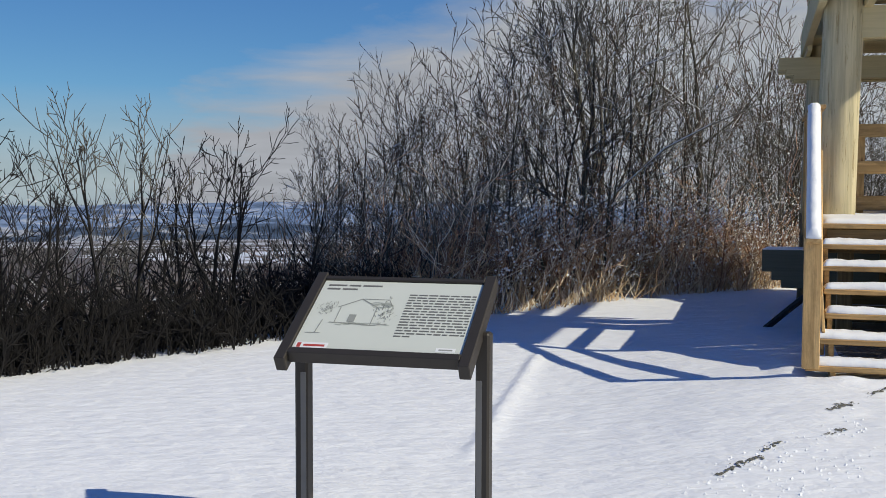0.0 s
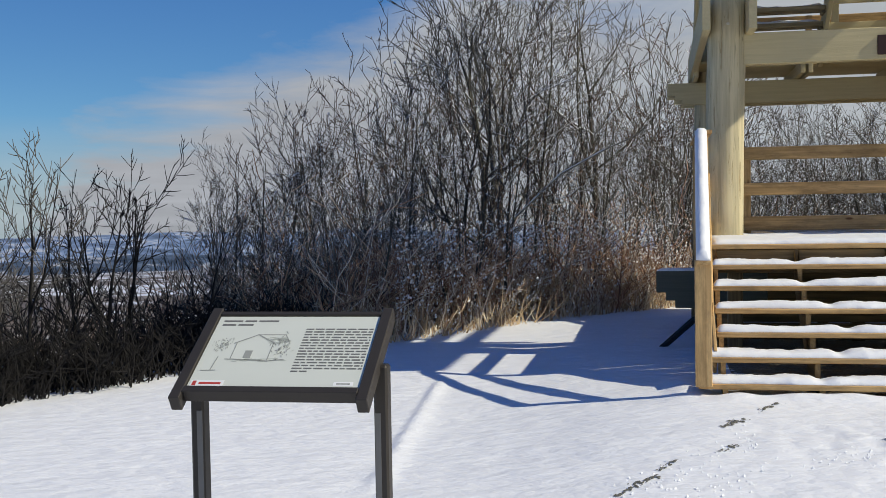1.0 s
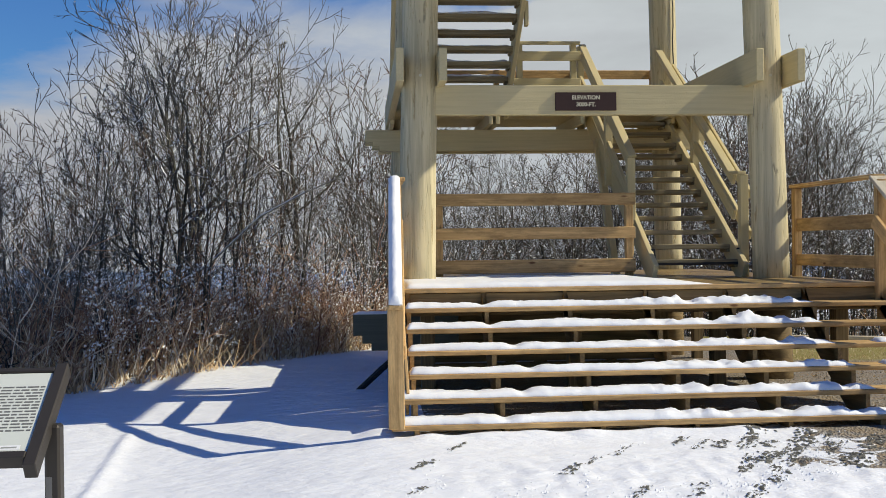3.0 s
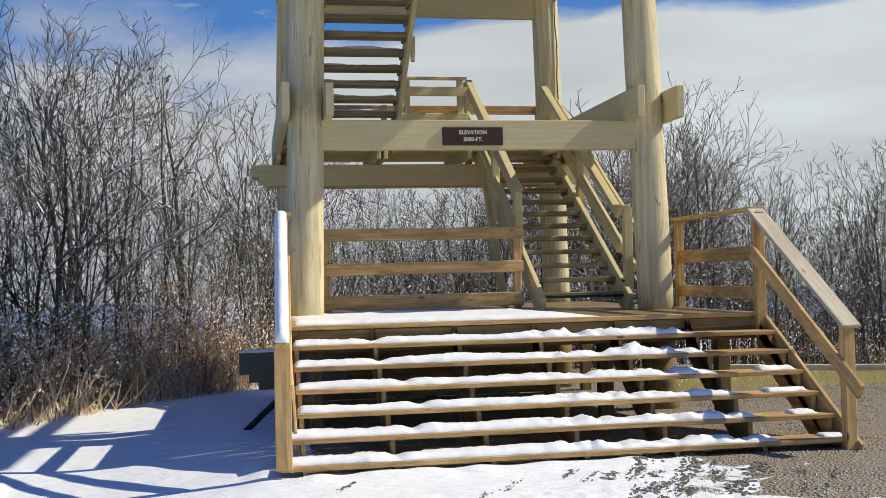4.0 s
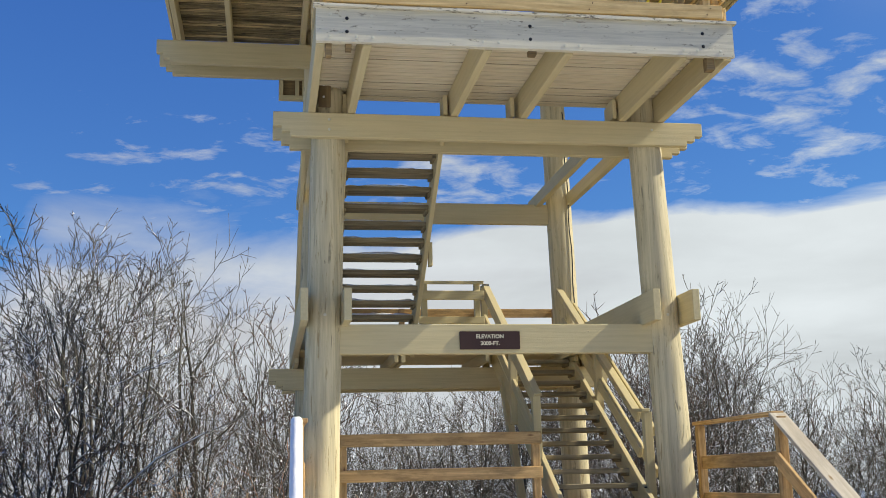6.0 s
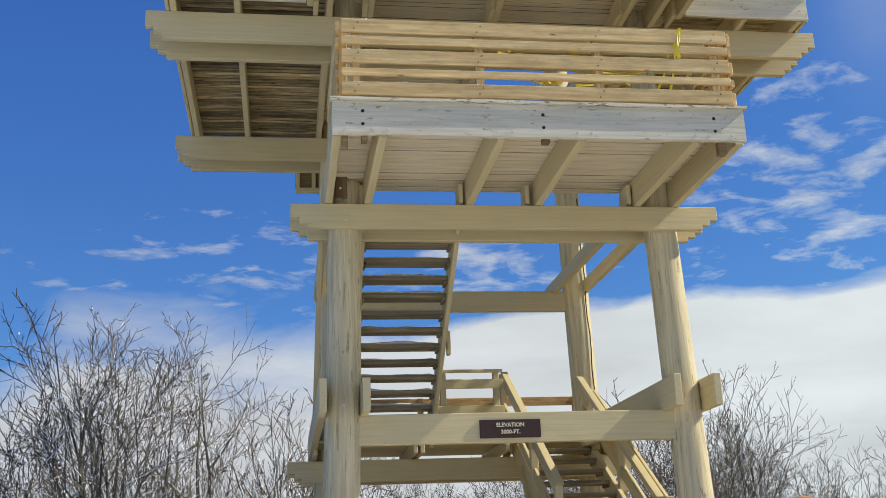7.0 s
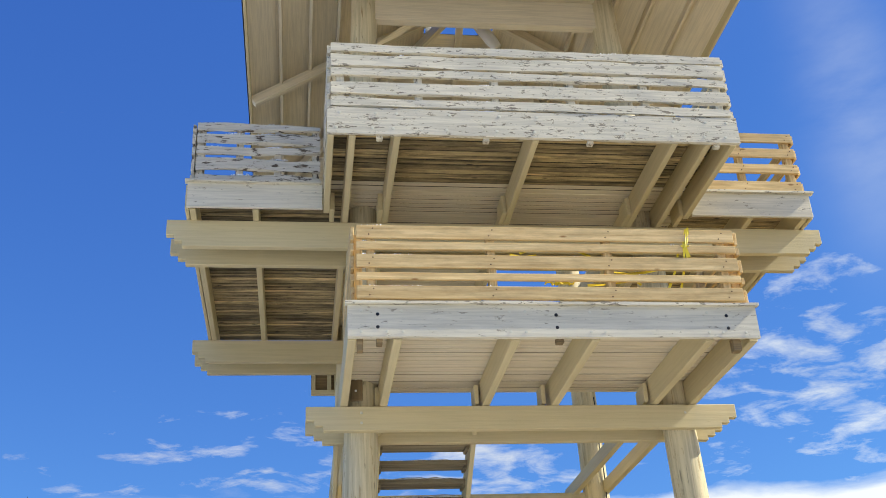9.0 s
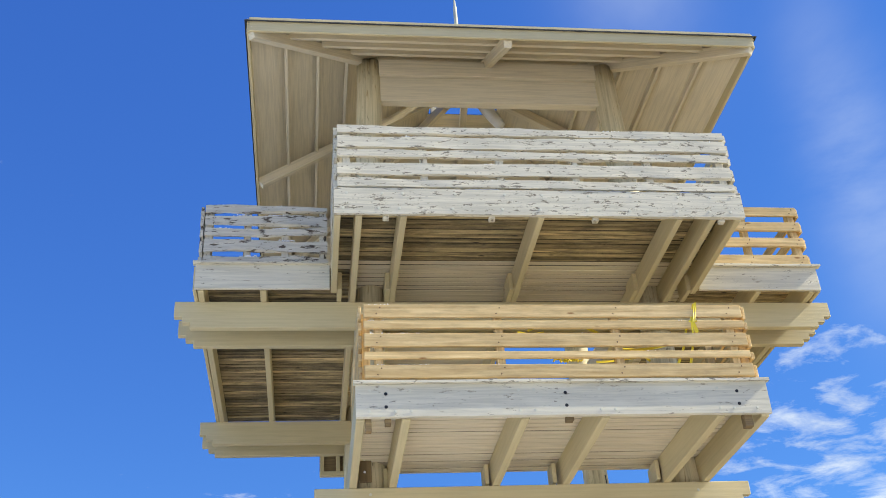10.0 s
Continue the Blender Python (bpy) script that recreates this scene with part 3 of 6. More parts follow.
def planks(parent, x0, x1, y0, y1, z, width, material_, thick=0.035, gap=0.008, skip=None, dark_gaps=True):
    """Deck boards side by side, lying along x."""
    y = y0
    rp = random.Random(int(x0 * 100 + y0 * 10))
    while y < y1 - 0.03:
        w = min(width, y1 - y) - gap * rp.uniform(0.5, 1.5)
        if not (skip and skip(y)):
            ob = timber("deck_board", (x0, y + w / 2, z + thick / 2), (x1, y + w / 2, z + thick / 2), w, thick, material_(y) if callable(material_) else material_, parent, bev=0.003)
        y += width
    if not dark_gaps:
        return
    # dark sheet added inside the boards as the shade in their gaps
    timber("underlay", ((x0 + 0.01), (y0 + y1) / 2, z + 0.012), ((x1 - 0.01), (y0 + y1) / 2, z + 0.012), y1 - y0 - 0.03, 0.006, GAP_DARK, parent, bev=0)


def railing(parent, a, b, z0, bands, material_, post_material, outward, posts=4, label="", wob=0.0):
    """Boards between a and b in plan on posts that stand inside of them; bands: (bottom, top) above z0."""
    a, b = Vector((*a, 0)), Vector((*b, 0))
    out = Vector((*outward, 0))
    root = new("railing")
    root.parent = parent
    root.matrix_parent_inverse = whole(parent).inverted()
    if label:
        tagged(root, label)
    for lo_, hi_ in bands:
        zc_ = z0 + (lo_ + hi_) / 2
        j = Vector((0, 0, random.uniform(-0.008, 0.008))) if wob else Vector()
        timber("rail_board", a + Vector((0, 0, zc_)) + j, b + Vector((0, 0, zc_)) - j, 0.038, hi_ - lo_, material_, root, wob=wob)
    for i in range(posts):
        t = (i + 0.12) / (posts - 1 + 0.24) if posts > 1 else 0.5
        p = a.lerp(b, t) - out * 0.067
        timber("rail_post", p + Vector((0, 0, z0 - 0.02)), p + Vector((0, 0, z0 + bands[-1][1] - 0.01)), 0.088, 0.088, post_material, root, up=(0, 1, 0))
        if material_ is PINE and out.y < 0:
            for lo_, hi_ in bands:
                if hi_ - lo_ > 0.12:
                    q = p + out * 0.0865
                    bolts(root, [(q.x - 0.02, q.y, z0 + lo_ + 0.04), (q.x + 0.02, q.y, z0 + hi_ - 0.04)], 0.008, head=RUST)
    return root


NEW_BANDS = [(0.06, 0.21), (0.28, 0.36), (0.42, 0.57), (0.63, 0.72), (0.76, 0.91)]
OLD_BANDS = [(0.03, 0.13), (0.20, 0.36), (0.44, 0.54), (0.58, 0.74), (0.78, 0.88)]
SHRUNK_BANDS = [(0.03, 0.115), (0.21, 0.345), (0.445, 0.53), (0.59, 0.725), (0.785, 0.87)]

# middle balcony
ZA = 5.975
BOLT_LOW = (0.06, 0.32, 0.48, 1.58, 1.74, 2.42, 2.57, 3.68, 3.83, 4.08)
BOLT_HIGH = (0.065, 0.47, 1.58, 1.74, 2.425, 2.58, 3.685)
for x_, far in ((-0.03, 4.5), (0.43, 4.5), (1.64, 0.16), (2.475, 0.16), (3.70, 4.5), (4.18, 4.5)):
    timber("joist", (x_, -2.11, ZA + 0.165), (x_, min(far, 0.40), ZA + 0.165), 0.09, 0.33, CREAM, tower)
    if far > 1:
        timber("joist", (x_, 0.405, ZA + 0.095), (x_, far, ZA + 0.095), 0.09, 0.19, CREAM, tower)
for x_, y_ in ((0.36, 0.12), (1.54, 0.05), (2.35, 0.05), (3.60, 0.0)):
    timber("block", (x_, y_ - 0.16, ZA + 0.15), (x_, y_ + 0.10, ZA + 0.15), 0.05, 0.24, CREAM, tower)
planks(tower, -0.07, 4.22, -2.10, 0.37, ZA + 0.335, 0.115, SOFFIT, gap=0.020)
timber("fascia", (-0.075, -2.155, 6.165), (4.23, -2.155, 6.165), 0.05, 0.35, FASCIA, tower, "weathered white fascia board with bolts", wob=0.004)
bolts(tower, [(x_, -2.182, 6.045) for x_ in BOLT_LOW] + [(x_, -2.182, 6.27) for x_ in BOLT_HIGH], 0.017)
for x_ in (0.226, 2.065, 3.895):
    bolts(tower, [(x_, -2.182, 6.235), (x_, -2.182, 6.095)], 0.019, head=BLACK)
timber("deck_nosing", (-0.10, -2.185, 6.356), (4.26, -2.185, 6.356), 0.075, 0.028, PEEL, tower, "flaking white board along the deck edge", wob=0.004)
for x_, w_, h_ in ((0.05, 0.06, 0.13), (0.245, 0.06, 0.06), (2.10, 0.08, 0.04), (3.985, 0.09, 0.13)):
    timber("bracket_block", (x_ - w_ / 2, -2.08, ZA + 0.03 - h_ / 2), (x_ + w_ / 2, -2.08, ZA + 0.03 - h_ / 2), 0.09, h_ + 0.02, TREATED_DARK, tower)
timber("bracket_plate", (0.12, -0.105, 6.05), (0.12, -0.105, 6.43), 0.03, 0.14, TREATED_DARK, tower, up=(1, 0, 0))
bolts(tower, [(0.11, -0.122, 6.32), (0.11, -0.122, 6.17)], 0.016, head=WHITE_MARK)
railing(tower, (0.02, -2.16), (4.14, -2.16), 6.35, NEW_BANDS, PINE, PINE, (0, -1), 4, "new pale pine balcony railing")
railing(tower, (-0.02, -2.13), (-0.02, -0.15), 6.35, NEW_BANDS, PINE, PINE, (-1, 0), 2, "new pale pine balcony railing")
railing(tower, (4.18, -2.13), (4.18, -0.15), 6.35, NEW_BANDS, PINE, PINE, (1, 0), 3, "new pale pine balcony railing")

# upper deck, a cross of four balconies
ZC = 8.425
for x_, y0_, y1_ in ((-0.24, -2.08, -0.34), (0.0, -2.08, 4.5), (0.50, -2.08, 4.5), (2.07, -2.08, 4.5), (3.70, -2.08, 4.5), (4.10, -2.08, 4.5), (4.40, -2.08, -0.34),
                     (-1.87, -0.38, 4.5), (-1.11, -0.38, 4.5), (5.28, -0.38, 4.5), (6.02, -0.38, 4.5)):
    timber("joist", (x_, y0_, ZC + 0.15), (x_, y1_, ZC + 0.15), 0.075, 0.30, CREAM, tower)
for x_ in (-0.17, 0.43, 2.0, 3.63, 4.33):
    timber("block", (x_, -0.42, ZC + 0.13), (x_, -0.1, ZC + 0.13), 0.06, 0.25, CREAM, tower)
    timber("block", (x_ - 0.05, -1.96, ZC + 0.2), (x_ - 0.05, -1.86, ZC + 0.2), 0.06, 0.12, CREAM, tower)
planks(tower, -0.28, 4.46, -2.08, -0.40, ZC + 0.305, 0.105, lambda y: DECKRAW if y < -0.62 else SOFFIT, gap=0.020)
planks(tower, 0.0, 4.46, -0.395, 1.30, ZC + 0.305, 0.105, SOFFIT, gap=0.020)
planks(tower, 0.0, 2.11, 1.30, 3.77, ZC + 0.305, 0.13, SOFFIT, gap=0.014)
planks(tower, 3.66, 4.46, 1.30, 3.77, ZC + 0.305, 0.13, SOFFIT, gap=0.014)
planks(tower, 0.0, 4.46, 3.77, 4.5, ZC + 0.305, 0.13, SOFFIT, gap=0.014)
planks(tower, -1.92, -0.006, -0.38, 4.5, ZC + 0.305, 0.105, DECKRAW, gap=0.020)
planks(tower, 4.465, 6.10, -0.38, 4.5, ZC + 0.305, 0.13, DECKRAW, gap=0.014)
timber("fascia", (-0.28, -2.12, 8.60), (4.47, -2.12, 8.60), 0.05, 0.34, PEEL, tower, "flaking white fascia board with bolts", wob=0.006)
timber("fascia", (-1.94, -0.42, 8.60), (-0.29, -0.42, 8.60), 0.045, 0.34, FASCIA, tower, "weathered white fascia board")
timber("fascia", (4.47, -0.42, 8.60), (6.12, -0.42, 8.60), 0.045, 0.34, FASCIA, tower, "weathered white fascia board")
timber("fascia", (-1.94, -0.39, 8.60), (-1.94, 4.52, 8.60), 0.045, 0.34, CREAM, tower)
timber("fascia", (6.11, -0.39, 8.60), (6.11, 4.52, 8.60), 0.045, 0.34, CREAM, tower)
timber("deck_nosing", (-1.97, -0.45, 8.783), (-0.31, -0.45, 8.783), 0.09, 0.028, PEEL, tower, "flaking white board along the deck edge", wob=0.004)
timber("deck_nosing", (4.49, -0.45, 8.783), (6.17, -0.45, 8.783), 0.09, 0.028, PEEL, tower, "flaking white board along the deck edge", wob=0.004)
for x_ in (-0.18, 0.22, 0.45, 1.05, 1.62, 2.05, 2.6, 3.1, 3.66, 4.05, 4.3):
    bolts(tower, [(x_, -2.146, 8.50), (x_ + 0.04, -2.146, 8.70)], 0.02)
for x_ in (0.3, 1.5, 2.7, 4.2):
    timber("block", (x_, -2.10, 8.42), (x_, -2.03, 8.42), 0.07, 0.05, PEEL, tower)
railing(tower, (-0.24, -2.13), (4.42, -2.13), 8.77, OLD_BANDS, PEEL, PEEL, (0, -1), 6, "old white railing with flaking paint", wob=0.012)
railing(tower, (-0.26, -2.10), (-0.26, -0.45), 8.77, OLD_BANDS, PEEL, PEEL, (-1, 0), 2, "old white railing with flaking paint", wob=0.007)
railing(tower, (4.45, -2.10), (4.45, -0.45), 8.77, OLD_BANDS, PEEL, PEEL, (1, 0), 2, "old white railing with flaking paint", wob=0.007)
railing(tower, (-1.86, -0.42), (-0.32, -0.42), 8.77, SHRUNK_BANDS, PEEL_GREY, PEEL_GREY, (0, -1), 4, "old greyed railing with badly flaked paint", wob=0.032)
railing(tower, (-1.90, -0.40), (-1.90, 4.5), 8.77, OLD_BANDS, PEEL_GREY, PEEL_GREY, (-1, 0), 5, "old white railing with flaking paint", wob=0.012)
RB = [(0.04, 0.20), (0.33, 0.47), (0.58, 0.72), (0.82, 0.96)]
railing(tower, (4.50, -0.42), (6.06, -0.42), 8.77, RB, PINE, PINE, (0, -1), 3, "new pale pine balcony railing")
railing(tower, (6.08, -0.40), (6.08, 4.5), 8.77, RB, PINE, PINE, (1, 0), 5, "new pale pine balcony railing")

# snow and ice along the deck edges
for x0_, x1_, y_, z_, sd_ in ((-0.06, 4.20, -2.14, 6.352, 1.3), (-0.26, 4.44, -2.10, 8.772, 6.1), (-1.90, -0.32, -0.42, 8.797, 9.4)):
    snow_on(x0_, x1_, y_ - 0.02, y_ + 0.10, z_, 0.035, "crusted snow along the edge of a balcony deck", sd_, "snow on the balconies", step=0.03, bump_=0.9,
            rise=lambda x, y: max(0.1, 0.6 + 1.4 * noise.noise(Vector((x * 1.3, z_, 2.0)))))

rs = random.Random(3)
crust = []
for (lo_, hi_), spans in zip(NEW_BANDS, (((0.05, 0.7), (1.4, 1.5)), ((3.0, 3.1),), ((0.08, 0.62), (2.3, 2.4)), ((0.03, 0.25), (3.4, 3.5)), ((0.06, 0.3),))):
    for x0_, x1_ in spans:
        for _ in range(int(45 * (x1_ - x0_)) + 3):
            crust.append(Vector((rs.uniform(x0_, x1_), -2.16 + rs.gauss(0, 0.006), 6.35 + hi_ + 0.003)))

# ---- roof ----
roof = new("roof")
roof.parent = tower
roof.matrix_parent_inverse = whole(tower).inverted()
tagged(roof, "hipped roof with painted soffit and dark shingles")
CX, CY = 2.11, 2.12
HALF, EZ, PITCH = 3.50, 11.83, 0.62


def roof_z(d):
    """Height of the sheathing's underside at d metres in from the eave."""
    return EZ + 0.10 + PITCH * d


for q in range(4):
    m = Matrix.Translation((CX, CY, 0)) @ pose(0, 0, 0, 0, 0, 90 * q)
    bm = bmesh.new()
    nrow = 12
    for lift, flip in ((0.0, True), (0.03, False)):
        a = bm.verts.new((-HALF, -HALF, roof_z(0) + lift))
        b2 = bm.verts.new((HALF, -HALF, roof_z(0) + lift))
        c = bm.verts.new((0.6, -0.6, roof_z(HALF - 0.6) + lift))
        d = bm.verts.new((-0.6, -0.6, roof_z(HALF - 0.6) + lift))
        bm.faces.new((a, d, c, b2) if flip else (a, b2, c, d))
    world_part("sheathing", bm, SOFFIT, roof, at=m)
    # shingle courses
    for i in range(nrow):
        d0, d1 = (HALF - 0.6) * i / nrow - (0.03 if i == 0 else 0), (HALF - 0.6) * (i + 1) / nrow
        bm = bmesh.new()
        lo4 = [bm.verts.new((s * (HALF - d0), -HALF + d0, roof_z(d0) + zz)) for s, zz in ((-1, 0.032), (1, 0.032), (1, 0.05), (-1, 0.05))]
        hi4 = [bm.verts.new((s * (HALF - d1), -HALF + d1, roof_z(d1) + zz)) for s, zz in ((-1, 0.032), (1, 0.032), (1, 0.04), (-1, 0.04))]
        for k in range(4):
            bm.faces.new((lo4[k], lo4[(k + 1) % 4], hi4[(k + 1) % 4], hi4[k]))
        bm.faces.new(lo4[::-1])
        if d1 < HALF - 0.01:
            bm.faces.new(hi4)
        world_part("shingle_course", bm, SHINGLE, roof, at=m)

    def at_q(p):
        return m @ Vector(p)
    timber("fascia", at_q((-HALF + 0.03, -HALF + 0.02, EZ + 0.085)), at_q((HALF - 0.03, -HALF + 0.02, EZ + 0.085)), 0.04, 0.24, CREAM, roof, up=m.to_3x3() @ Vector((0, 0, 1)))
    for d in (0.50, 0.95, 1.38, 1.80):
        timber("purlin", at_q((-HALF + d + 0.05, -HALF + d, roof_z(d) - 0.06)), at_q((HALF - d - 0.05, -HALF + d, roof_z(d) - 0.06)), 0.05, 0.12, SOFFIT, roof)
    timber("hip_rafter", at_q((-HALF + 0.05, -HALF + 0.05, roof_z(0.05) - 0.17)), at_q((-0.1, -0.1, roof_z(HALF - 0.1) - 0.17)), 0.10, 0.17, SOFFIT, roof)
    timber("rafter", at_q((0, -HALF + 0.06, roof_z(0.06) - 0.18)), at_q((0, -0.2, roof_z(HALF - 0.2) - 0.18)), 0.11, 0.16, SOFFIT, roof)
# open lantern at the peak: a small cap on posts above the gap
for sx, sy in ((-1, -1), (1, -1), (1, 1), (-1, 1)):
    timber("lantern_post", (CX + sx * 0.52, CY + sy * 0.52, roof_z(HALF - 0.6) - 0.05), (CX + sx * 0.52, CY + sy * 0.52, roof_z(HALF - 0.6) + 0.45), 0.09, 0.09, SOFFIT, roof, up=(0, 1, 0))
# lightning rod and its cable
bm = bmesh.new()
tube(bm, [(CX - 0.07, CY, roof_z(HALF)), (CX - 0.07, CY, 15.75), (CX - 0.07, CY, 15.80), (CX - 0.07, CY, 16.4)], [0.035, 0.035, 0.02, 0.012], 10)
part("lightning_rod", bm, BOLT, roof)
bm = bmesh.new()
tube(bm, [(2.22, 1.5, 13.05), (2.30, 1.5, 12.92), (2.42, 1.5, 12.72), (2.52, 1.5, 12.55)], [0.05, 0.10, 0.10, 0.08], 12)
part("lamp_arm", bm, WHITE_MARK, tower, "white cylindrical fitting under the roof", smooth=True)

# ---- stairs inside the tower ----


def open_stair(x0, x1, y0, z0, y1, z1, risers, parent, name, label, tread_material, snow_=0.0, lift=0.0):
    """An open flight between two stringers from (y0, z0) to (y1, z1)."""
    root = new(name)
    root.parent = parent
    root.matrix_parent_inverse = whole(parent).inverted()
    tagged(root, label)
    for x_ in (x0, x1):
        timber("stringer", (x_, y0, z0 + 0.02), (x_, y1, z1 - 0.02), 0.06, 0.30, CREAM, root)
    for i in range(1, risers):
        t = i / risers
        y, z = y0 + (y1 - y0) * t, z0 + (z1 - z0) * t + lift
        timber("tread", (x0 + 0.03, y, z), (x1 - 0.03, y, z), 0.27, 0.06, tread_material, root)
        timber("cleat", (x0 + 0.05, y - 0.12, z - 0.05), (x0 + 0.05, y + 0.12, z - 0.05), 0.04, 0.04, tread_material, root)
        timber("cleat", (x1 - 0.05, y - 0.12, z - 0.05), (x1 - 0.05, y + 0.12, z - 0.05), 0.04, 0.04, tread_material, root)
        if snow_:
            s = snow_on(x0 + 0.04, x1 - 0.04, y - 0.12, y + 0.12, z + 0.031, snow_, "thin snow lying on a stair tread", i * 3.7, "snow on the inner stairs", step=0.06, bump_=0.8)
    return root


ZP, Z1 = 1.315, 3.64
lower = open_stair(2.86, 3.94, 0.30, ZP, 3.85, Z1, 13, tower, "staircase", "open lower flight with cream-painted stringers and worn treads", WORN)
upper = open_stair(0.40, 1.56, 3.55, Z1, 0.28, 6.02, 14, tower, "staircase", "open upper flight with weathered treads", WORN, 0.03, 0.072)
timber("cleat", (1.63, 1.92, 4.58), (1.63, 1.92, 4.90), 0.05, 0.11, CREAM, upper, up=(0, 1, 0))
# handrails of the lower flight


def rail_top(y):
    return 2.06 + 0.645 * y


for x_, low_end in ((2.80, 1.15), (4.00, 0.80)):
    for drop, hh in ((0.09, 0.14), (0.52, 0.14)):
        timber("handrail", (x_, low_end, rail_top(low_end) - drop), (x_, 4.15, rail_top(4.15) - drop), 0.045, hh, CREAM, lower)
    xc_ = x_ + (0.03 if x_ < 3 else -0.03)
    timber("handrail", (xc_, low_end, rail_top(low_end)), (xc_, 4.15, rail_top(4.15)), 0.10, 0.04, CREAM, lower)
    for y_, z0_, z1_ in (((0.50, ZP - 0.02, 2.53),) if x_ > 3 else ((1.15, 1.95, rail_top(1.15) - 0.02),)) + ((2.35, 2.50, rail_top(2.35) - 0.02), (4.15, Z1 - 0.25, rail_top(4.15) - 0.02)):
        timber("newel_post", (x_, y_, z0_), (x_, y_, z1_), 0.10, 0.10, CREAM, lower, up=(0, 1, 0))
# the rail runs level to the newel at the foot
timber("handrail", (3.97, 0.44, 2.55), (3.97, 0.82, 2.57), 0.10, 0.04, CREAM, lower)
# outer pair of rails on the east side of the lower flight
for drop in (0.22, 0.72):
    timber("handrail", (4.16, 0.72, rail_top(0.72) - drop), (4.16, 3.9, rail_top(3.9) - drop), 0.045, 0.13, CREAM, lower)
# braces under the lower flight
timber("brace", (2.84, 2.1, 1.2), (2.84, 3.2, 3.2), 0.09, 0.14, CREAM, lower)

# landing behind the tower
for x_ in (-0.1, 0.28, 1.30, 1.40, 2.62, 3.94, 4.3):
    timber("joist", (x_, 3.15, 3.515), (x_, 5.1, 3.515), 0.06, 0.16, CREAM, tower)
planks(tower, -0.15, 4.36, 3.62, 5.12, 3.60, 0.14, CREAM)
planks(tower, 1.60, 2.78, 3.15, 3.62, 3.60, 0.14, CREAM)
planks(tower, -0.15, 0.36, 3.15, 3.62, 3.60, 0.14, CREAM)
LB = [(0.45, 0.56), (0.82, 0.96), (1.06, 1.11)]
railing(tower, (1.74, 3.90), (2.75, 3.90), 3.64, LB, CREAM, CREAM, (0, -1), 2, "cream-painted landing railing")
railing(tower, (0.2, 5.06), (4.3, 5.06), 3.64, [(0.10, 0.24), (0.42, 0.54), (0.72, 0.86)], TREATED, TREATED, (0, 1), 4, "new lumber landing railing")
# stringer head and small bracket of the upper flight, side rails of it
timber("handrail", (0.36, 3.5, Z1 + 0.85), (0.36, 0.5, 6.85), 0.045, 0.14, CREAM, upper)
timber("brace", (-0.10, 4.0, 3.7), (-0.10, 0.4, 5.9), 0.05, 0.22, CREAM, tower)
# foot of a steep ladder that hangs under the back end of the long beams
for x_ in (-0.32, -0.07, 0.04):
    timber("hanger", (x_, 4.42, 7.76), (x_, 4.42, 8.12), 0.06, 0.09, CREAM, tower, up=(0, 1, 0))
timber("hanger", (-0.36, 4.42, 7.79), (0.08, 4.42, 7.79), 0.10, 0.07, CREAM, tower)
timber("hanger", (-0.36, 4.50, 7.98), (0.08, 4.50, 7.98), 0.03, 0.28, TREATED_DARK, tower)
# downlead along the north-east post
bm = bmesh.new()
cab = []
for i in range(14):
    z = 3.9 + 3.6 * i / 13
    x, y = post_xy(1, 1, z)
    cab.append((x + 0.10 + 0.012 * math.sin(i * 1.7), y - 0.20, z))
tube(bm, cab, [0.009] * 14, 6)
part("cable", bm, CABLE, tower, "thin black cable down a post")
# black steel foot of the lower flight
timber("steel_foot", (2.84, 0.46, ZP + 0.16), (4.02, 0.46, ZP + 0.16), 0.05, 0.035, BLACK, lower, "black steel bar at the stair foot")
for x_ in (2.90, 3.94):
    timber("steel_foot", (x_, 0.46, ZP - 0.01), (x_, 0.52, ZP + 0.34), 0.05, 0.05, BLACK, lower, up=(1, 0, 0))

# elevation plate
plate = empty("elevation_sign", "dark brown wooden plate with routed cream lettering", "sign", at=(1.99, -0.02, 3.24))
yb = front_y(3.35, -0.03) - 0.07 - 0.013
timber("board", (1.645, yb, 3.337), (2.345, yb, 3.337), 0.026, 0.205, BROWN_SIGN, plate, bev=0.004)


def lettering(text, size, at_, parent, material_, name="lettering"):
    cu = bpy.data.curves.new(name, "FONT")
    cu.body = text
    cu.size = size
    cu.align_x, cu.align_y = "CENTER", "CENTER"
    cu.extrude = 0.002
    cu.offset = 0.002
    tmp = new(name, cu)
    bpy.context.view_layer.update()
    me = bpy.data.meshes.new_from_object(tmp.evaluated_get(bpy.context.evaluated_depsgraph_get()))
    bpy.data.objects.remove(tmp)
    me.materials.append(material_)
    ob = new(name, me)
    ob.parent = parent
    ob.matrix_parent_inverse = whole(parent).inverted()
    ob.matrix_basis = at_
    return ob


lettering("ELEVATION", 0.062, pose(1.995, yb - 0.015, 3.378, 90, 0, 0), plate, SIGN_TEXT)
lettering("3000-FT.", 0.062, pose(1.995, yb - 0.015, 3.300, 90, 0, 0), plate, SIGN_TEXT)

# ---- entrance steps and platform ----
steps = empty("entrance_steps", "new treated-lumber steps and platform, snow on the treads", "stairs", at=(2.2, -2.3, 0))
RISE, RUN, YP = 0.1745, 0.273, -1.70
XL, XR = -0.16, 4.62
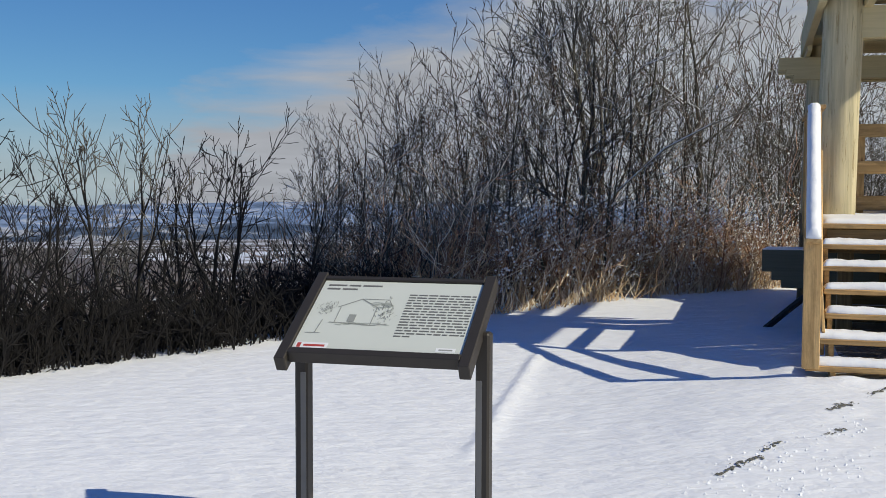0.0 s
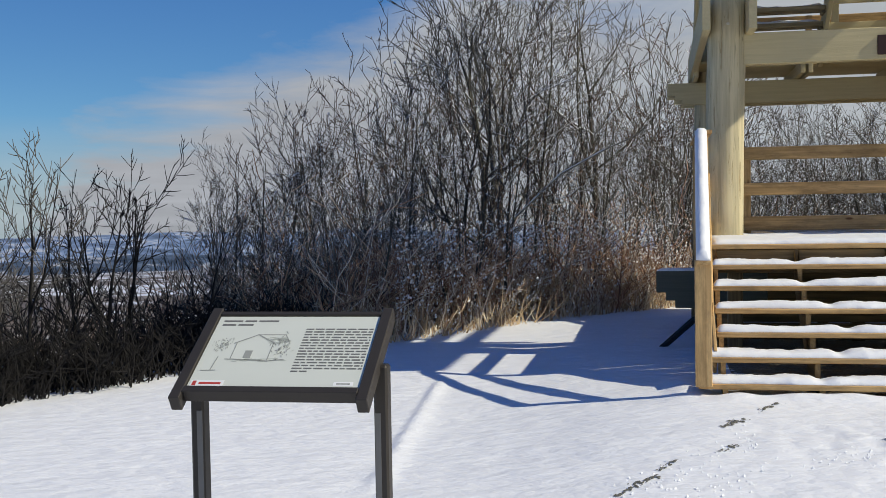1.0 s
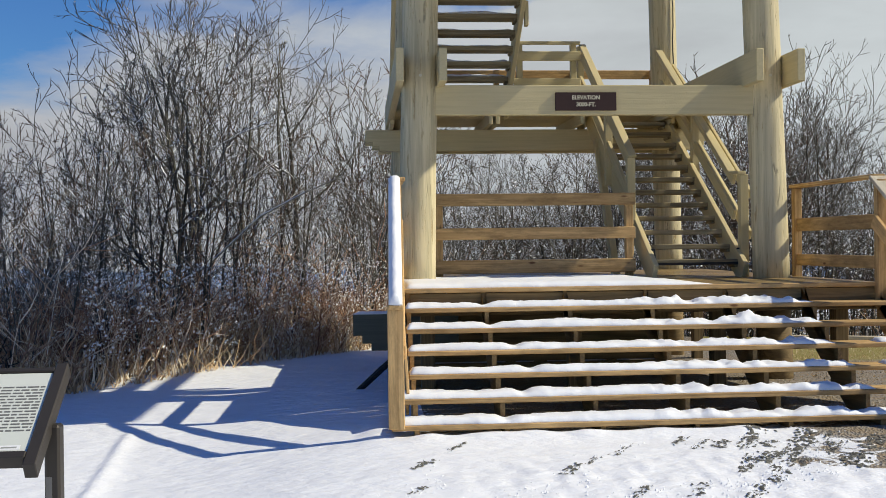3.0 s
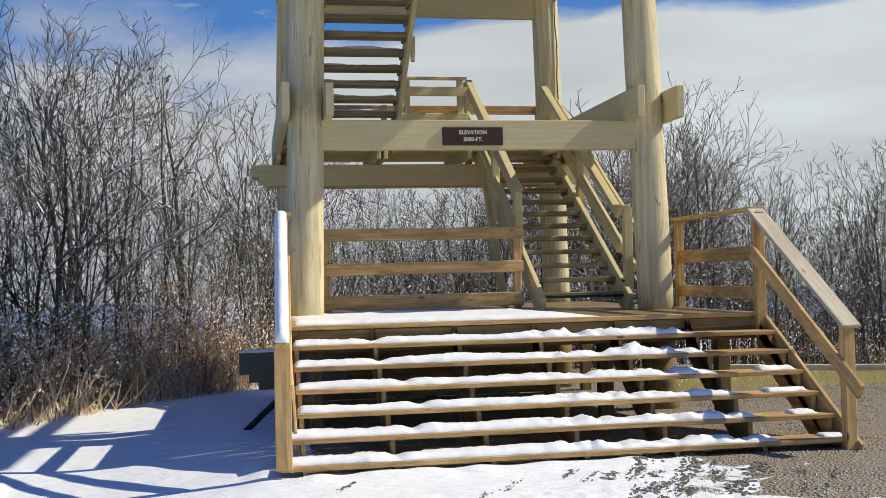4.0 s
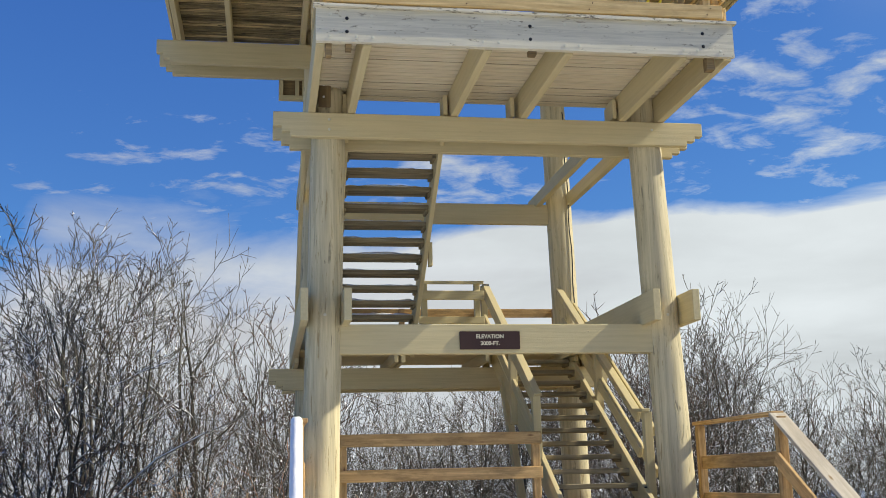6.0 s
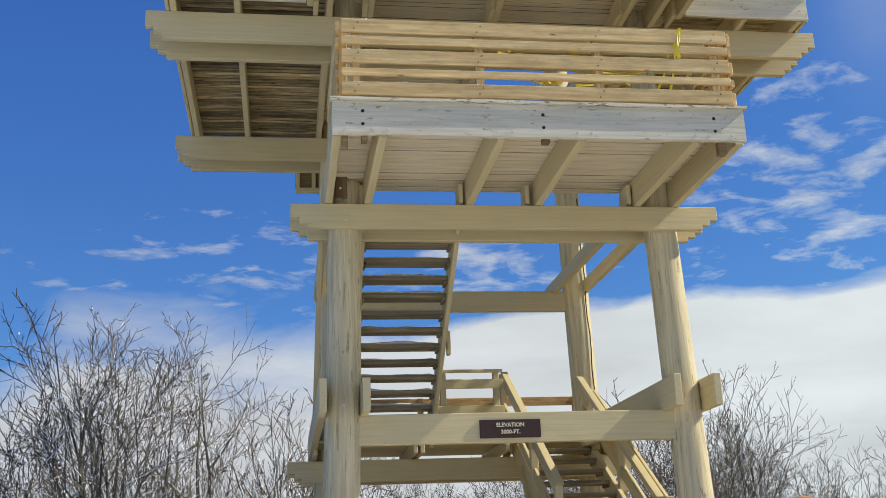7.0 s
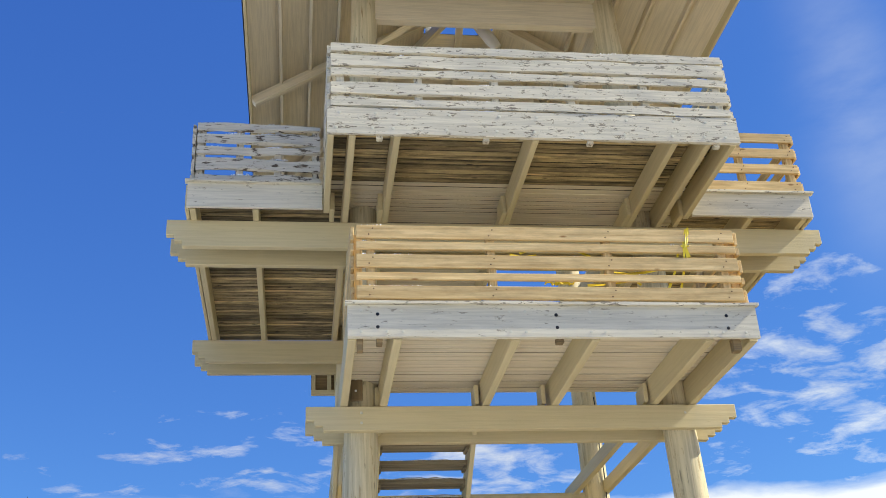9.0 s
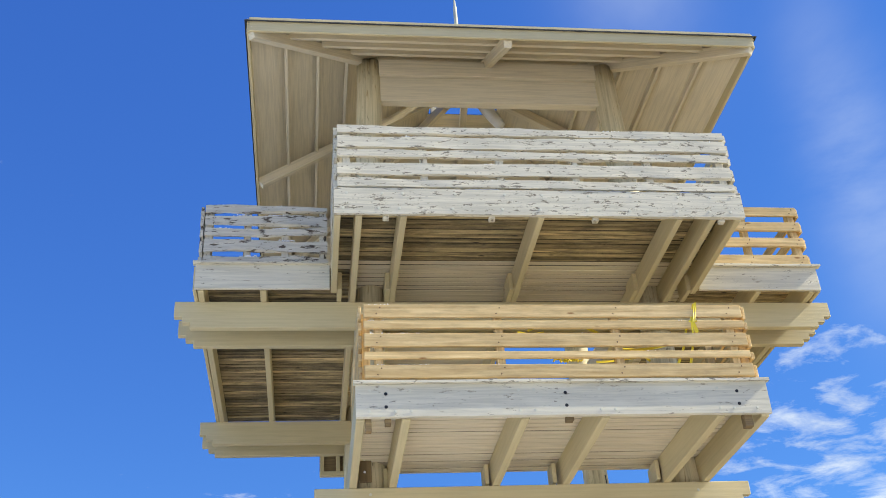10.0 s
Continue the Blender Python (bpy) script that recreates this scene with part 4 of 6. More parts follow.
# platform boards and rim
planks(steps, XL, XR, YP + 0.04, 4.05, ZP - 0.04, 0.14, WETWOOD, 0.038, 0.006, dark_gaps=False)
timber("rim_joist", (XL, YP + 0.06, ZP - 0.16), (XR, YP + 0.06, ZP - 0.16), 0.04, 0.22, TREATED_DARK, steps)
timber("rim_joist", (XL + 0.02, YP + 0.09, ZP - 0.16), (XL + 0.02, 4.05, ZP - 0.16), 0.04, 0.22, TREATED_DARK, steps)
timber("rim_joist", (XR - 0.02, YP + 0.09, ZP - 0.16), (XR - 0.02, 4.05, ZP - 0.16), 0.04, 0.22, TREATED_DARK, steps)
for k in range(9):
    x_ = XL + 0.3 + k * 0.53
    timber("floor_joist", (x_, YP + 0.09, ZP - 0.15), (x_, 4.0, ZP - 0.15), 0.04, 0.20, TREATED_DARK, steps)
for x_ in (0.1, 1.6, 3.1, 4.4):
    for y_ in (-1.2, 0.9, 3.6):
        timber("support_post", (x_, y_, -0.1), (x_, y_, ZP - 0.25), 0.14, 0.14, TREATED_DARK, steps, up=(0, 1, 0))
for k in range(0, 7):
    z = ZP - k * RISE
    yf = YP - k * RUN
    xl = XL if k < 5 else -0.33
    if k == 0:
        timber("nosing", (xl, yf + 0.02, z - 0.022), (XR, yf + 0.02, z - 0.022), 0.04, 0.045, TREATED, steps)
        continue
    timber("tread", (xl, yf + 0.14, z - 0.022), (XR + 0.02, yf + 0.14, z - 0.022), 0.285, 0.042, TREATED, steps)
# inner stringers take the darker lumber, the outer pair the lighter
for x_ in (XL + 0.04, 0.62, 1.42, 2.22, 3.02, 3.82, XR - 0.03):
    outer = x_ in (XL + 0.04, XR - 0.03)
    pts = []
    for k in range(0, 7):
        z = ZP - 0.045 - k * RISE
        pts += [(-k * RUN + 0.01, z)]
        if k < 6:
            pts += [(-k * RUN + 0.01, z - RISE)]
    pts += [(-6 * RUN, -0.05), (-5 * RUN, -0.05), (0.0, ZP - 0.40)]
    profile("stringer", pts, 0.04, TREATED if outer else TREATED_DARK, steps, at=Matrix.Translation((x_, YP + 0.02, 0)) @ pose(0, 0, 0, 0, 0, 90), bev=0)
# dark boards added behind the treads to keep the space beneath dark
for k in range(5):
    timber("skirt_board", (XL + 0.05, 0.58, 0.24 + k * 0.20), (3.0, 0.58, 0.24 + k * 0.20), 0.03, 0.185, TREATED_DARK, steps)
# sloping boards over the ends of the treads
timber("side_board", (XL - 0.022, YP + 0.05, ZP - 0.12), (XL - 0.022, YP - 4.6 * RUN, ZP - 0.12 - 4.62 * RISE), 0.03, 0.25, TREATED, steps)
timber("side_board", (XR + 0.03, YP + 0.05, ZP - 0.12), (XR + 0.03, YP - 6 * RUN - 0.05, ZP - 0.12 - 6.2 * RISE), 0.04, 0.25, TREATED, steps)

# stair rails
for side, x_, xb_ in ((-1, -0.235, -0.29), (1, 4.60, 4.585)):
    rail = new("handrail")
    rail.parent = steps
    rail.matrix_parent_inverse = whole(steps).inverted()
    tagged(rail, "sloping lumber handrail, snow-capped" if side < 0 else "sloping lumber handrail, bare and sunlit")
    for y_, z0_, z1_ in ((-1.72, ZP - 0.25, 2.34), (-3.36, 0.25 if side < 0 else -0.05, 1.26)):
        xp = x_ if y_ > -2 else xb_
        timber("rail_post", (xp, y_, z0_), (xp, y_, z1_), 0.10 if side > 0 else 0.13, 0.09, TREATED, rail, up=(0, 1, 0))
    timber("cap_rail", (x_, -1.66, 2.365), (xb_, -3.44, 1.235), 0.18 if side > 0 else 0.12, 0.04, CAP if side > 0 else TREATED, rail)
    timber("rail_board", (x_ - side * 0.06, -1.70, 1.93), (xb_ - side * 0.06, -3.66 if side > 0 else -3.34, 0.69 if side > 0 else 0.86), 0.04, 0.14, TREATED, rail)
# level rail beside the east post and the one on the west
for x_, mat_, low_band in ((4.60, TREATED, (0.13, 0.26)), (-0.20, TREATED, (-0.03, 0.23))):
    r = railing(steps, (x_, -1.74), (x_, 0.42), ZP, [low_band, (0.53, 0.68)], mat_, mat_, (1, 0), 0, "lumber platform railing")
    timber("cap_rail", (x_, -1.68, 2.375), (x_, 0.42, 2.375), 0.14, 0.04, mat_, r)
    timber("rail_post", (x_, 0.36, ZP - 0.2), (x_, 0.36, 2.35), 0.09, 0.09, mat_, r, up=(0, 1, 0))
# back barrier of the platform
bar = railing(steps, (0.26, 0.60), (2.71, 0.60), ZP, [(0.07, 0.23), (0.47, 0.61), (0.87, 1.015)], TREATED, TREATED, (0, -1), 0, "three-board lumber barrier across the platform")

for x_ in (0.36, 2.65):
    timber("rail_post", (x_, 0.665, ZP - 0.2), (x_, 0.665, ZP + 1.0), 0.09, 0.09, TREATED, bar, up=(0, 1, 0))

# snow on platform and treads
part_snow = snow_on(XL + 0.02, 2.9, YP + 0.03, 0.50, ZP, 0.045, "trodden snow lying on the wooden platform", 5.0, "snow on the steps", rise=lambda x, y: max(0.05, min(1, (2.9 - x) / 0.5)))
for k in range(1, 7):
    z = ZP - k * RISE
    yf = YP - k * RUN
    xl = (XL if k < 5 else -0.31) + 0.01
    xr = (3.80, 3.77, 3.78, 3.84, 3.89, 3.96)[k - 1]

    def rise(x, y, k=k, xr=xr):
        g = 1.0
        for c in (0.45 + 0.17 * math.sin(k * 5.1), 2.35 + 0.3 * math.sin(k * 3.3), 3.2 + 0.2 * math.sin(k * 7.7)):
            g -= 0.6 * math.exp(-((x - c - 0.3) / 0.07) ** 2)
        # kicked into clods towards the trodden end
        trod = smooth(1.7, 2.3, x)
        clod = noise.noise(Vector((x * 5.5 + k * 3.1, y * 5.0, k))) + 0.7 * noise.noise(Vector((x * 13 + k, y * 13, k * 2.0)))
        return max(0.12, g + trod * (0.75 * clod - 0.1)) * min(1.0, 0.35 + (xr - x) / 0.5)
    if k > 2:
        x0_, x1_ = ((4.20, 4.58), (4.14, 4.55), (4.24, 4.49), (4.38, 4.6))[k - 3]
        snow_on(x0_, x1_, yf + 0.06, yf + 0.23, z, 0.03, "small patch of snow left on a tread", k * 4.7, "snow on the steps", bump_=0.6, step=0.03, ragged=0.04)
    snow_on(xl, xr, yf + 0.02, yf + 0.25, z, 0.05, "trampled snow lying along a wooden tread", k * 9.3, "snow on the steps", rise=rise, bump_=0.38, step=0.03)
sn = part("snow", slab_mesh(-0.056, 0.056, -1.05, 1.05, 0.06, seed=4.4, step=0.028), SNOW, None, smooth=True)
sn.matrix_basis = Matrix.Translation((-0.2625, -2.55, 1.82)) @ pose(0, 0, 0, 32.4, 0, -1.8)
tagged(sn, "ridge of snow on the sloping handrail", "snow", "", "stuff")

# old foundation beam end beside the steps, with its strut
footing = empty("foundation_beam", "grey-green painted foundation beam end with notched corner", "beam", at=(-0.3, 0.0, 0.6))
notched("beam", -0.66, 0.5, 0.58, 0.98, -0.18, 0.14, GREENGREY, footing, right=False)
bm = bmesh.new()
tube(bm, [(-0.74, -0.05, 0.0), (-0.36, -0.32, 0.38), (-0.12, -0.4, 0.60)], [0.035, 0.035, 0.035], 8)
part("strut", bm, BLACK, footing, "black steel strut into the snow")
snow_on(-0.65, -0.2, -0.24, -0.12, 0.98, 0.03, "thin snow on the foundation beam", 2.2)

# ---- yellow tape tied to the middle balcony ----
tape = empty("barrier_tape", "yellow plastic tape strung loosely along the balcony railing", "tape", at=(3.6, -1.9, 6.4))


def ribbon(pts, width):
    """A slightly twisted strip that follows pts, its width across the run."""
    bm = bmesh.new()
    a = []
    for i, p in enumerate(pts):
        d = Vector(pts[min(i + 1, len(pts) - 1)]) - Vector(pts[max(i - 1, 0)])
        o = Vector((-d.z, 0.0, d.x)).normalized()
        o = (o + Vector((0, 0.5 * math.sin(i * 1.9), 0))).normalized() * width / 2
        a.append((bm.verts.new(Vector(p) - o), bm.verts.new(Vector(p) + o)))
    for (p, q), (r, s) in zip(a, a[1:]):
        bm.faces.new((p, q, s, r))
    return bm


TIED = ((3.62, 7.27), (3.60, 7.16), (3.56, 7.03), (3.58, 6.92))
for dx, dy in ((-0.03, 0.0), (0.03, -0.006), (0.0, -0.01)):
    part("tape_strip", ribbon([(x_ + dx * (1.0 if k % 2 else 0.4), -2.19 + dy + (0.02 if k % 2 else 0.0), z_ + 0.3 * dx) for k, (x_, z_) in enumerate(TIED)], 0.020), TAPE, tape)
for pts in ([(3.54, -2.19, 7.06), (3.50, -2.12, 6.98), (3.48, -2.12, 6.92)], [(3.60, -2.19, 7.06), (3.62, -2.12, 6.98), (3.61, -2.12, 6.91)],
            [(3.48, -2.125, 6.92), (3.43, -2.125, 6.76), (3.33, -2.125, 6.55)], [(3.57, -2.128, 6.92), (3.53, -2.128, 6.76), (3.47, -2.128, 6.55)],
            [(1.80, -1.93, 7.07), (1.88, -1.92, 7.11), (2.03, -1.90, 7.14), (2.12, -1.88, 7.15)],
            [(2.33, -1.90, 7.17), (2.42, -1.91, 7.13), (2.50, -1.92, 7.09), (2.58, -1.93, 7.04)],
            [(2.72, -1.9, 6.92), (2.84, -1.9, 6.87), (2.98, -1.9, 6.85), (3.16, -1.9, 6.87), (3.36, -1.9, 6.91)],
            [(2.52, -1.9, 6.71), (2.70, -1.9, 6.72), (2.88, -1.9, 6.75), (3.06, -1.9, 6.78)],
            [(3.00, -1.9, 6.82), (3.06, -1.9, 6.77), (3.12, -1.9, 6.72)],
            [(1.66, -2.06, 6.99), (1.80, -2.04, 6.97), (1.95, -2.05, 6.985)]):
    part("tape_strip", ribbon(pts, 0.030), TAPE, tape)
for i in range(5):
    bm = bmesh.new()
    c = Vector((2.12 + 0.05 * i, -1.88, 6.72))
    loop = [(c.x + 0.06 * math.cos(a * 0.7), c.y + 0.05 * math.sin(a * 0.7 + i), c.z + 0.06 * abs(math.sin(a * 0.7 + i))) for a in range(10)]
    tube(bm, loop, [0.010] * 10, 5)
    part("tape_loop", bm, TAPE, tape)

# ---- information panel in the snow ----
board = empty("information_panel", "slanted printed panel in a dark metal frame on two posts", "sign", at=(-2.4, -7.5, 0.0))
PW, PH = 0.90, 0.598
SLANT = 30.9
panel_m = Matrix.Translation((-2.300, -7.485, 1.063)) @ pose(0, 0, 0, SLANT, 0, 1.61) @ Matrix.Scale(0.876, 4)


def on_panel(name, x0, x1, y0, y1, z0, z1, material_, label=""):
    bm = bmesh.new()
    vs = [bm.verts.new((x, y, z)) for z in (z0, z1) for x, y in ((x0, y0), (x1, y0), (x1, y1), (x0, y1))]
    for f in ((3, 2, 1, 0), (4, 5, 6, 7), (0, 1, 5, 4), (1, 2, 6, 5), (2, 3, 7, 6), (3, 0, 4, 7)):
        bm.faces.new([vs[i] for i in f])
    if z1 - z0 > 0.01:
        bmesh.ops.bevel(bm, geom=list(bm.edges), offset=0.004, segments=1, affect="EDGES")
    return world_part(name, bm, material_, board, label, panel_m)


on_panel("panel", -PW / 2, PW / 2, -PH / 2, PH / 2, 0.0, 0.012, PANEL, "pale printed panel with a line drawing and text")
on_panel("frame_rail", -PW / 2, PW / 2, PH / 2, PH / 2 + 0.03, -0.03, 0.025, FRAME_BROWN)
on_panel("frame_rail", -PW / 2, PW / 2, -PH / 2 - 0.045, -PH / 2, -0.04, 0.03, FRAME_BROWN)
on_panel("frame_rail", -PW / 2 - 0.058, -PW / 2, -PH / 2 - 0.09, PH / 2 + 0.06, -0.06, 0.026, FRAME_BROWN)
on_panel("frame_rail", PW / 2, PW / 2 + 0.058, -PH / 2 - 0.09, PH / 2 + 0.06, -0.06, 0.026, FRAME_BROWN)
INKZ = 0.0135


def bar_(x0, x1, y, h, material_, name="print_bar"):
    return on_panel(name, x0, x1, y - h / 2, y + h / 2, 0.012, INKZ, material_)


SKETCH_DARK = plain("faded_ink", (0.15, 0.15, 0.14), 0.5)
# heading and body text as bars
hx = -PW / 2 + 0.035
for y_, words in ((PH / 2 - 0.045, (0.105, 0.065, 0.11)), (PH / 2 - 0.078, (0.075, 0.085))):
    x_ = hx
    for w_ in words:
        bar_(x_, x_ + w_, y_, 0.013, SKETCH_DARK)
        x_ += w_ + 0.014
rng = random.Random(5)
for i in range(16):
    y_ = PH / 2 - 0.115 - i * 0.0232
    x_, end = 0.065, 0.43 if i < 15 else 0.15
    while x_ < end:
        w_ = min(rng.uniform(0.022, 0.055), end - x_)
        bar_(x_, x_ + w_, y_, 0.0095, SKETCH_DARK)
        x_ += w_ + 0.009
on_panel("print_bar", -PW / 2 + 0.015, -PW / 2 + 0.19, -PH / 2 + 0.012, -PH / 2 + 0.06, 0.012, 0.0130, WHITE_MARK)
bar_(-PW / 2 + 0.025, -PW / 2 + 0.045, -PH / 2 + 0.036, 0.036, RED_MARK)
bar_(-PW / 2 + 0.06, -PW / 2 + 0.175, -PH / 2 + 0.036, 0.016, RED_MARK)
on_panel("print_bar", PW / 2 - 0.14, PW / 2 - 0.04, -PH / 2 + 0.025, -PH / 2 + 0.055, 0.012, 0.0130, WHITE_MARK)
bar_(PW / 2 - 0.125, PW / 2 - 0.055, -PH / 2 + 0.04, 0.010, SKETCH)


def stroke(pts, w, material_):
    bm = bmesh.new()
    a = []
    for i, (x, y) in enumerate(pts):
        p = Vector((x, y))
        d = (Vector(pts[min(i + 1, len(pts) - 1)]) - Vector(pts[max(i - 1, 0)])).normalized()
        o = Vector((-d.y, d.x)) * w / 2
        a.append((bm.verts.new((p.x - o.x, p.y - o.y, INKZ)), bm.verts.new((p.x + o.x, p.y + o.y, INKZ))))
    for (p, q), (r, s) in zip(a, a[1:]):
        bm.faces.new((p, r, s, q))
    world_part("drawn_line", bm, material_, board, at=panel_m)


# the drawing: a gabled building with trees
ox, oy = -0.165, 0.0
stroke([(ox - 0.135, oy + 0.06), (ox - 0.02, oy + 0.135), (ox + 0.09, oy + 0.06)], 0.008, SKETCH)
stroke([(ox - 0.02, oy + 0.135), (ox + 0.13, oy + 0.135), (ox + 0.16, oy + 0.08)], 0.005, SKETCH)
stroke([(ox - 0.12, oy + 0.06), (ox - 0.12, oy - 0.07)], 0.005, SKETCH)
stroke([(ox + 0.08, oy + 0.06), (ox + 0.08, oy - 0.08)], 0.005, SKETCH)
stroke([(ox - 0.15, oy - 0.07), (ox - 0.04, oy - 0.075), (ox + 0.08, oy - 0.085), (ox + 0.17, oy - 0.07)], 0.007, SKETCH)
stroke([(ox - 0.19, oy - 0.05), (ox - 0.20, oy - 0.16)], 0.006, SKETCH)
stroke([(ox - 0.25, oy - 0.163), (ox - 0.17, oy - 0.16)], 0.005, SKETCH)
on_panel("drawn_door", ox - 0.055, ox - 0.015, oy - 0.06, oy, 0.012, INKZ, SKETCH)
for i in range(30):
    # hatching on the roof and the wall beside the gable
    u_, v__ = rng.uniform(0.0, 1.0), rng.uniform(0.0, 1.0)
    hx_, hy_ = ox + 0.01 + 0.12 * u_ + 0.02 * (1 - v__), oy + 0.065 + 0.065 * v__ - 0.02 * u_
    stroke([(hx_, hy_), (hx_ + rng.uniform(0.02, 0.05), hy_ - rng.uniform(0.0, 0.006))], 0.0035, SKETCH_LIGHT)
for i in range(26):
    hx_, hy_ = ox + rng.uniform(-0.15, 0.14), oy - 0.078 + rng.gauss(0, 0.006)
    stroke([(hx_, hy_), (hx_ + rng.uniform(0.02, 0.05), hy_ + rng.gauss(0, 0.004))], 0.004, SKETCH_LIGHT)
for i in range(130):
    cx_, cy_ = (ox - 0.195 + rng.gauss(0, 0.024), oy + 0.035 + rng.gauss(0, 0.03)) if i < 60 else (ox + 0.135 + rng.gauss(0, 0.024), oy + 0.02 + rng.gauss(0, 0.045))
    a_ = rng.uniform(0.6, 2.4)
    r_ = rng.uniform(0.008, 0.022)
    stroke([(cx_, cy_), (cx_ + r_ * math.cos(a_), cy_ + r_ * math.sin(a_))], 0.004, SKETCH if i % 3 else SKETCH_LIGHT)
for s_ in (-1, 1):
    xb = -2.288 + s_ * 0.432
    yb_ = -7.49 + s_ * 0.011
    timber("post", (xb, yb_, -0.2), (xb, yb_, 1.015), 0.064, 0.076, FRAME_BROWN, board, up=(0, 1, 0), bev=0.01)
    # lighter strip down the front of each post
    timber("post_web", (xb - 0.013 * s_, yb_ - 0.0385, -0.1), (xb - 0.013 * s_, yb_ - 0.0385, 0.80), 0.026, 0.004, POST_EDGE, board, up=(0, 1, 0), bev=0)

# ---- distant hills ----


def hills(radius, base, amp, seed, colour, az0=-75, az1=50):
    m, n, l, b = material("far_hills", 1.0)
    t = noise_tex(n, l, coords(n, l, (1, 1, 2.5), False), 0.012, 6, 0.65)
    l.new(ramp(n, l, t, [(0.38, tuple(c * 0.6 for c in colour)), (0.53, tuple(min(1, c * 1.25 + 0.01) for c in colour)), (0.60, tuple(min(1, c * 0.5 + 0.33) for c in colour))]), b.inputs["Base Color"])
    b.inputs["Specular IOR Level"].default_value = 0.0
    verts, faces = [], []
    k = 200
    for i in range(k + 1):
        a = radians(az0 + (az1 - az0) * i / k)
        top = base + amp * (noise.noise(Vector((i * 0.09, seed, 0))) + 0.4 * noise.noise(Vector((i * 0.4, seed, 2))))
        for rr, zz in ((radius * 0.8, base - amp * 3.2), (radius * 0.9, (base - amp * 3.2) * 0.45 + top * 0.55), (radius, top), (radius * 1.2, base - amp * 4)):
            verts.append((rr * math.sin(a), rr * math.cos(a), zz))
    for i in range(k):
        for j in range(3):
            faces.append((i * 4 + j, i * 4 + 4 + j, i * 4 + 5 + j, i * 4 + 1 + j))
    me = bpy.data.meshes.new("hills")
    me.from_pydata(verts, [], faces)
    me.polygons.foreach_set("use_smooth", [True] * len(me.polygons))
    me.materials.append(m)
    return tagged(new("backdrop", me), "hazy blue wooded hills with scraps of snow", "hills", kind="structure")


# aerial haze is painted into the colours: bluer and paler farther out
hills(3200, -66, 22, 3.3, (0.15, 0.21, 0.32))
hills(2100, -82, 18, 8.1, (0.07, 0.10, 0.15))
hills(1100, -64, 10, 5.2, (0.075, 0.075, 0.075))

# ---- bare trees ----


HABITS = {
    # children, angle, length ratio, deepest level, stems, base radius, finest radius, crook
    "pole": ((12, 5, 3), (0.5, 1.0), (0.20, 0.40), 3, 1, 0.040, 0.0058, 0.05),
    "fork": ((9, 6, 4, 1), (0.5, 1.1), (0.34, 0.58), 4, 1, 0.075, 0.0056, 0.08),
    "clump": ((7, 4, 2), (0.45, 1.0), (0.24, 0.46), 3, 4, 0.026, 0.0058, 0.06),
    "shrub": ((7, 4, 2), (0.4, 0.95), (0.30, 0.52), 3, 3, 0.034, 0.0054, 0.09),
    "bush": ((4, 1), (0.5, 1.2), (0.35, 0.65), 2, 5, 0.013, 0.0065, 0.12),
    "sapling": ((9, 5, 3), (0.4, 0.95), (0.34, 0.56), 3, 1, 0.042, 0.0056, 0.10),
}


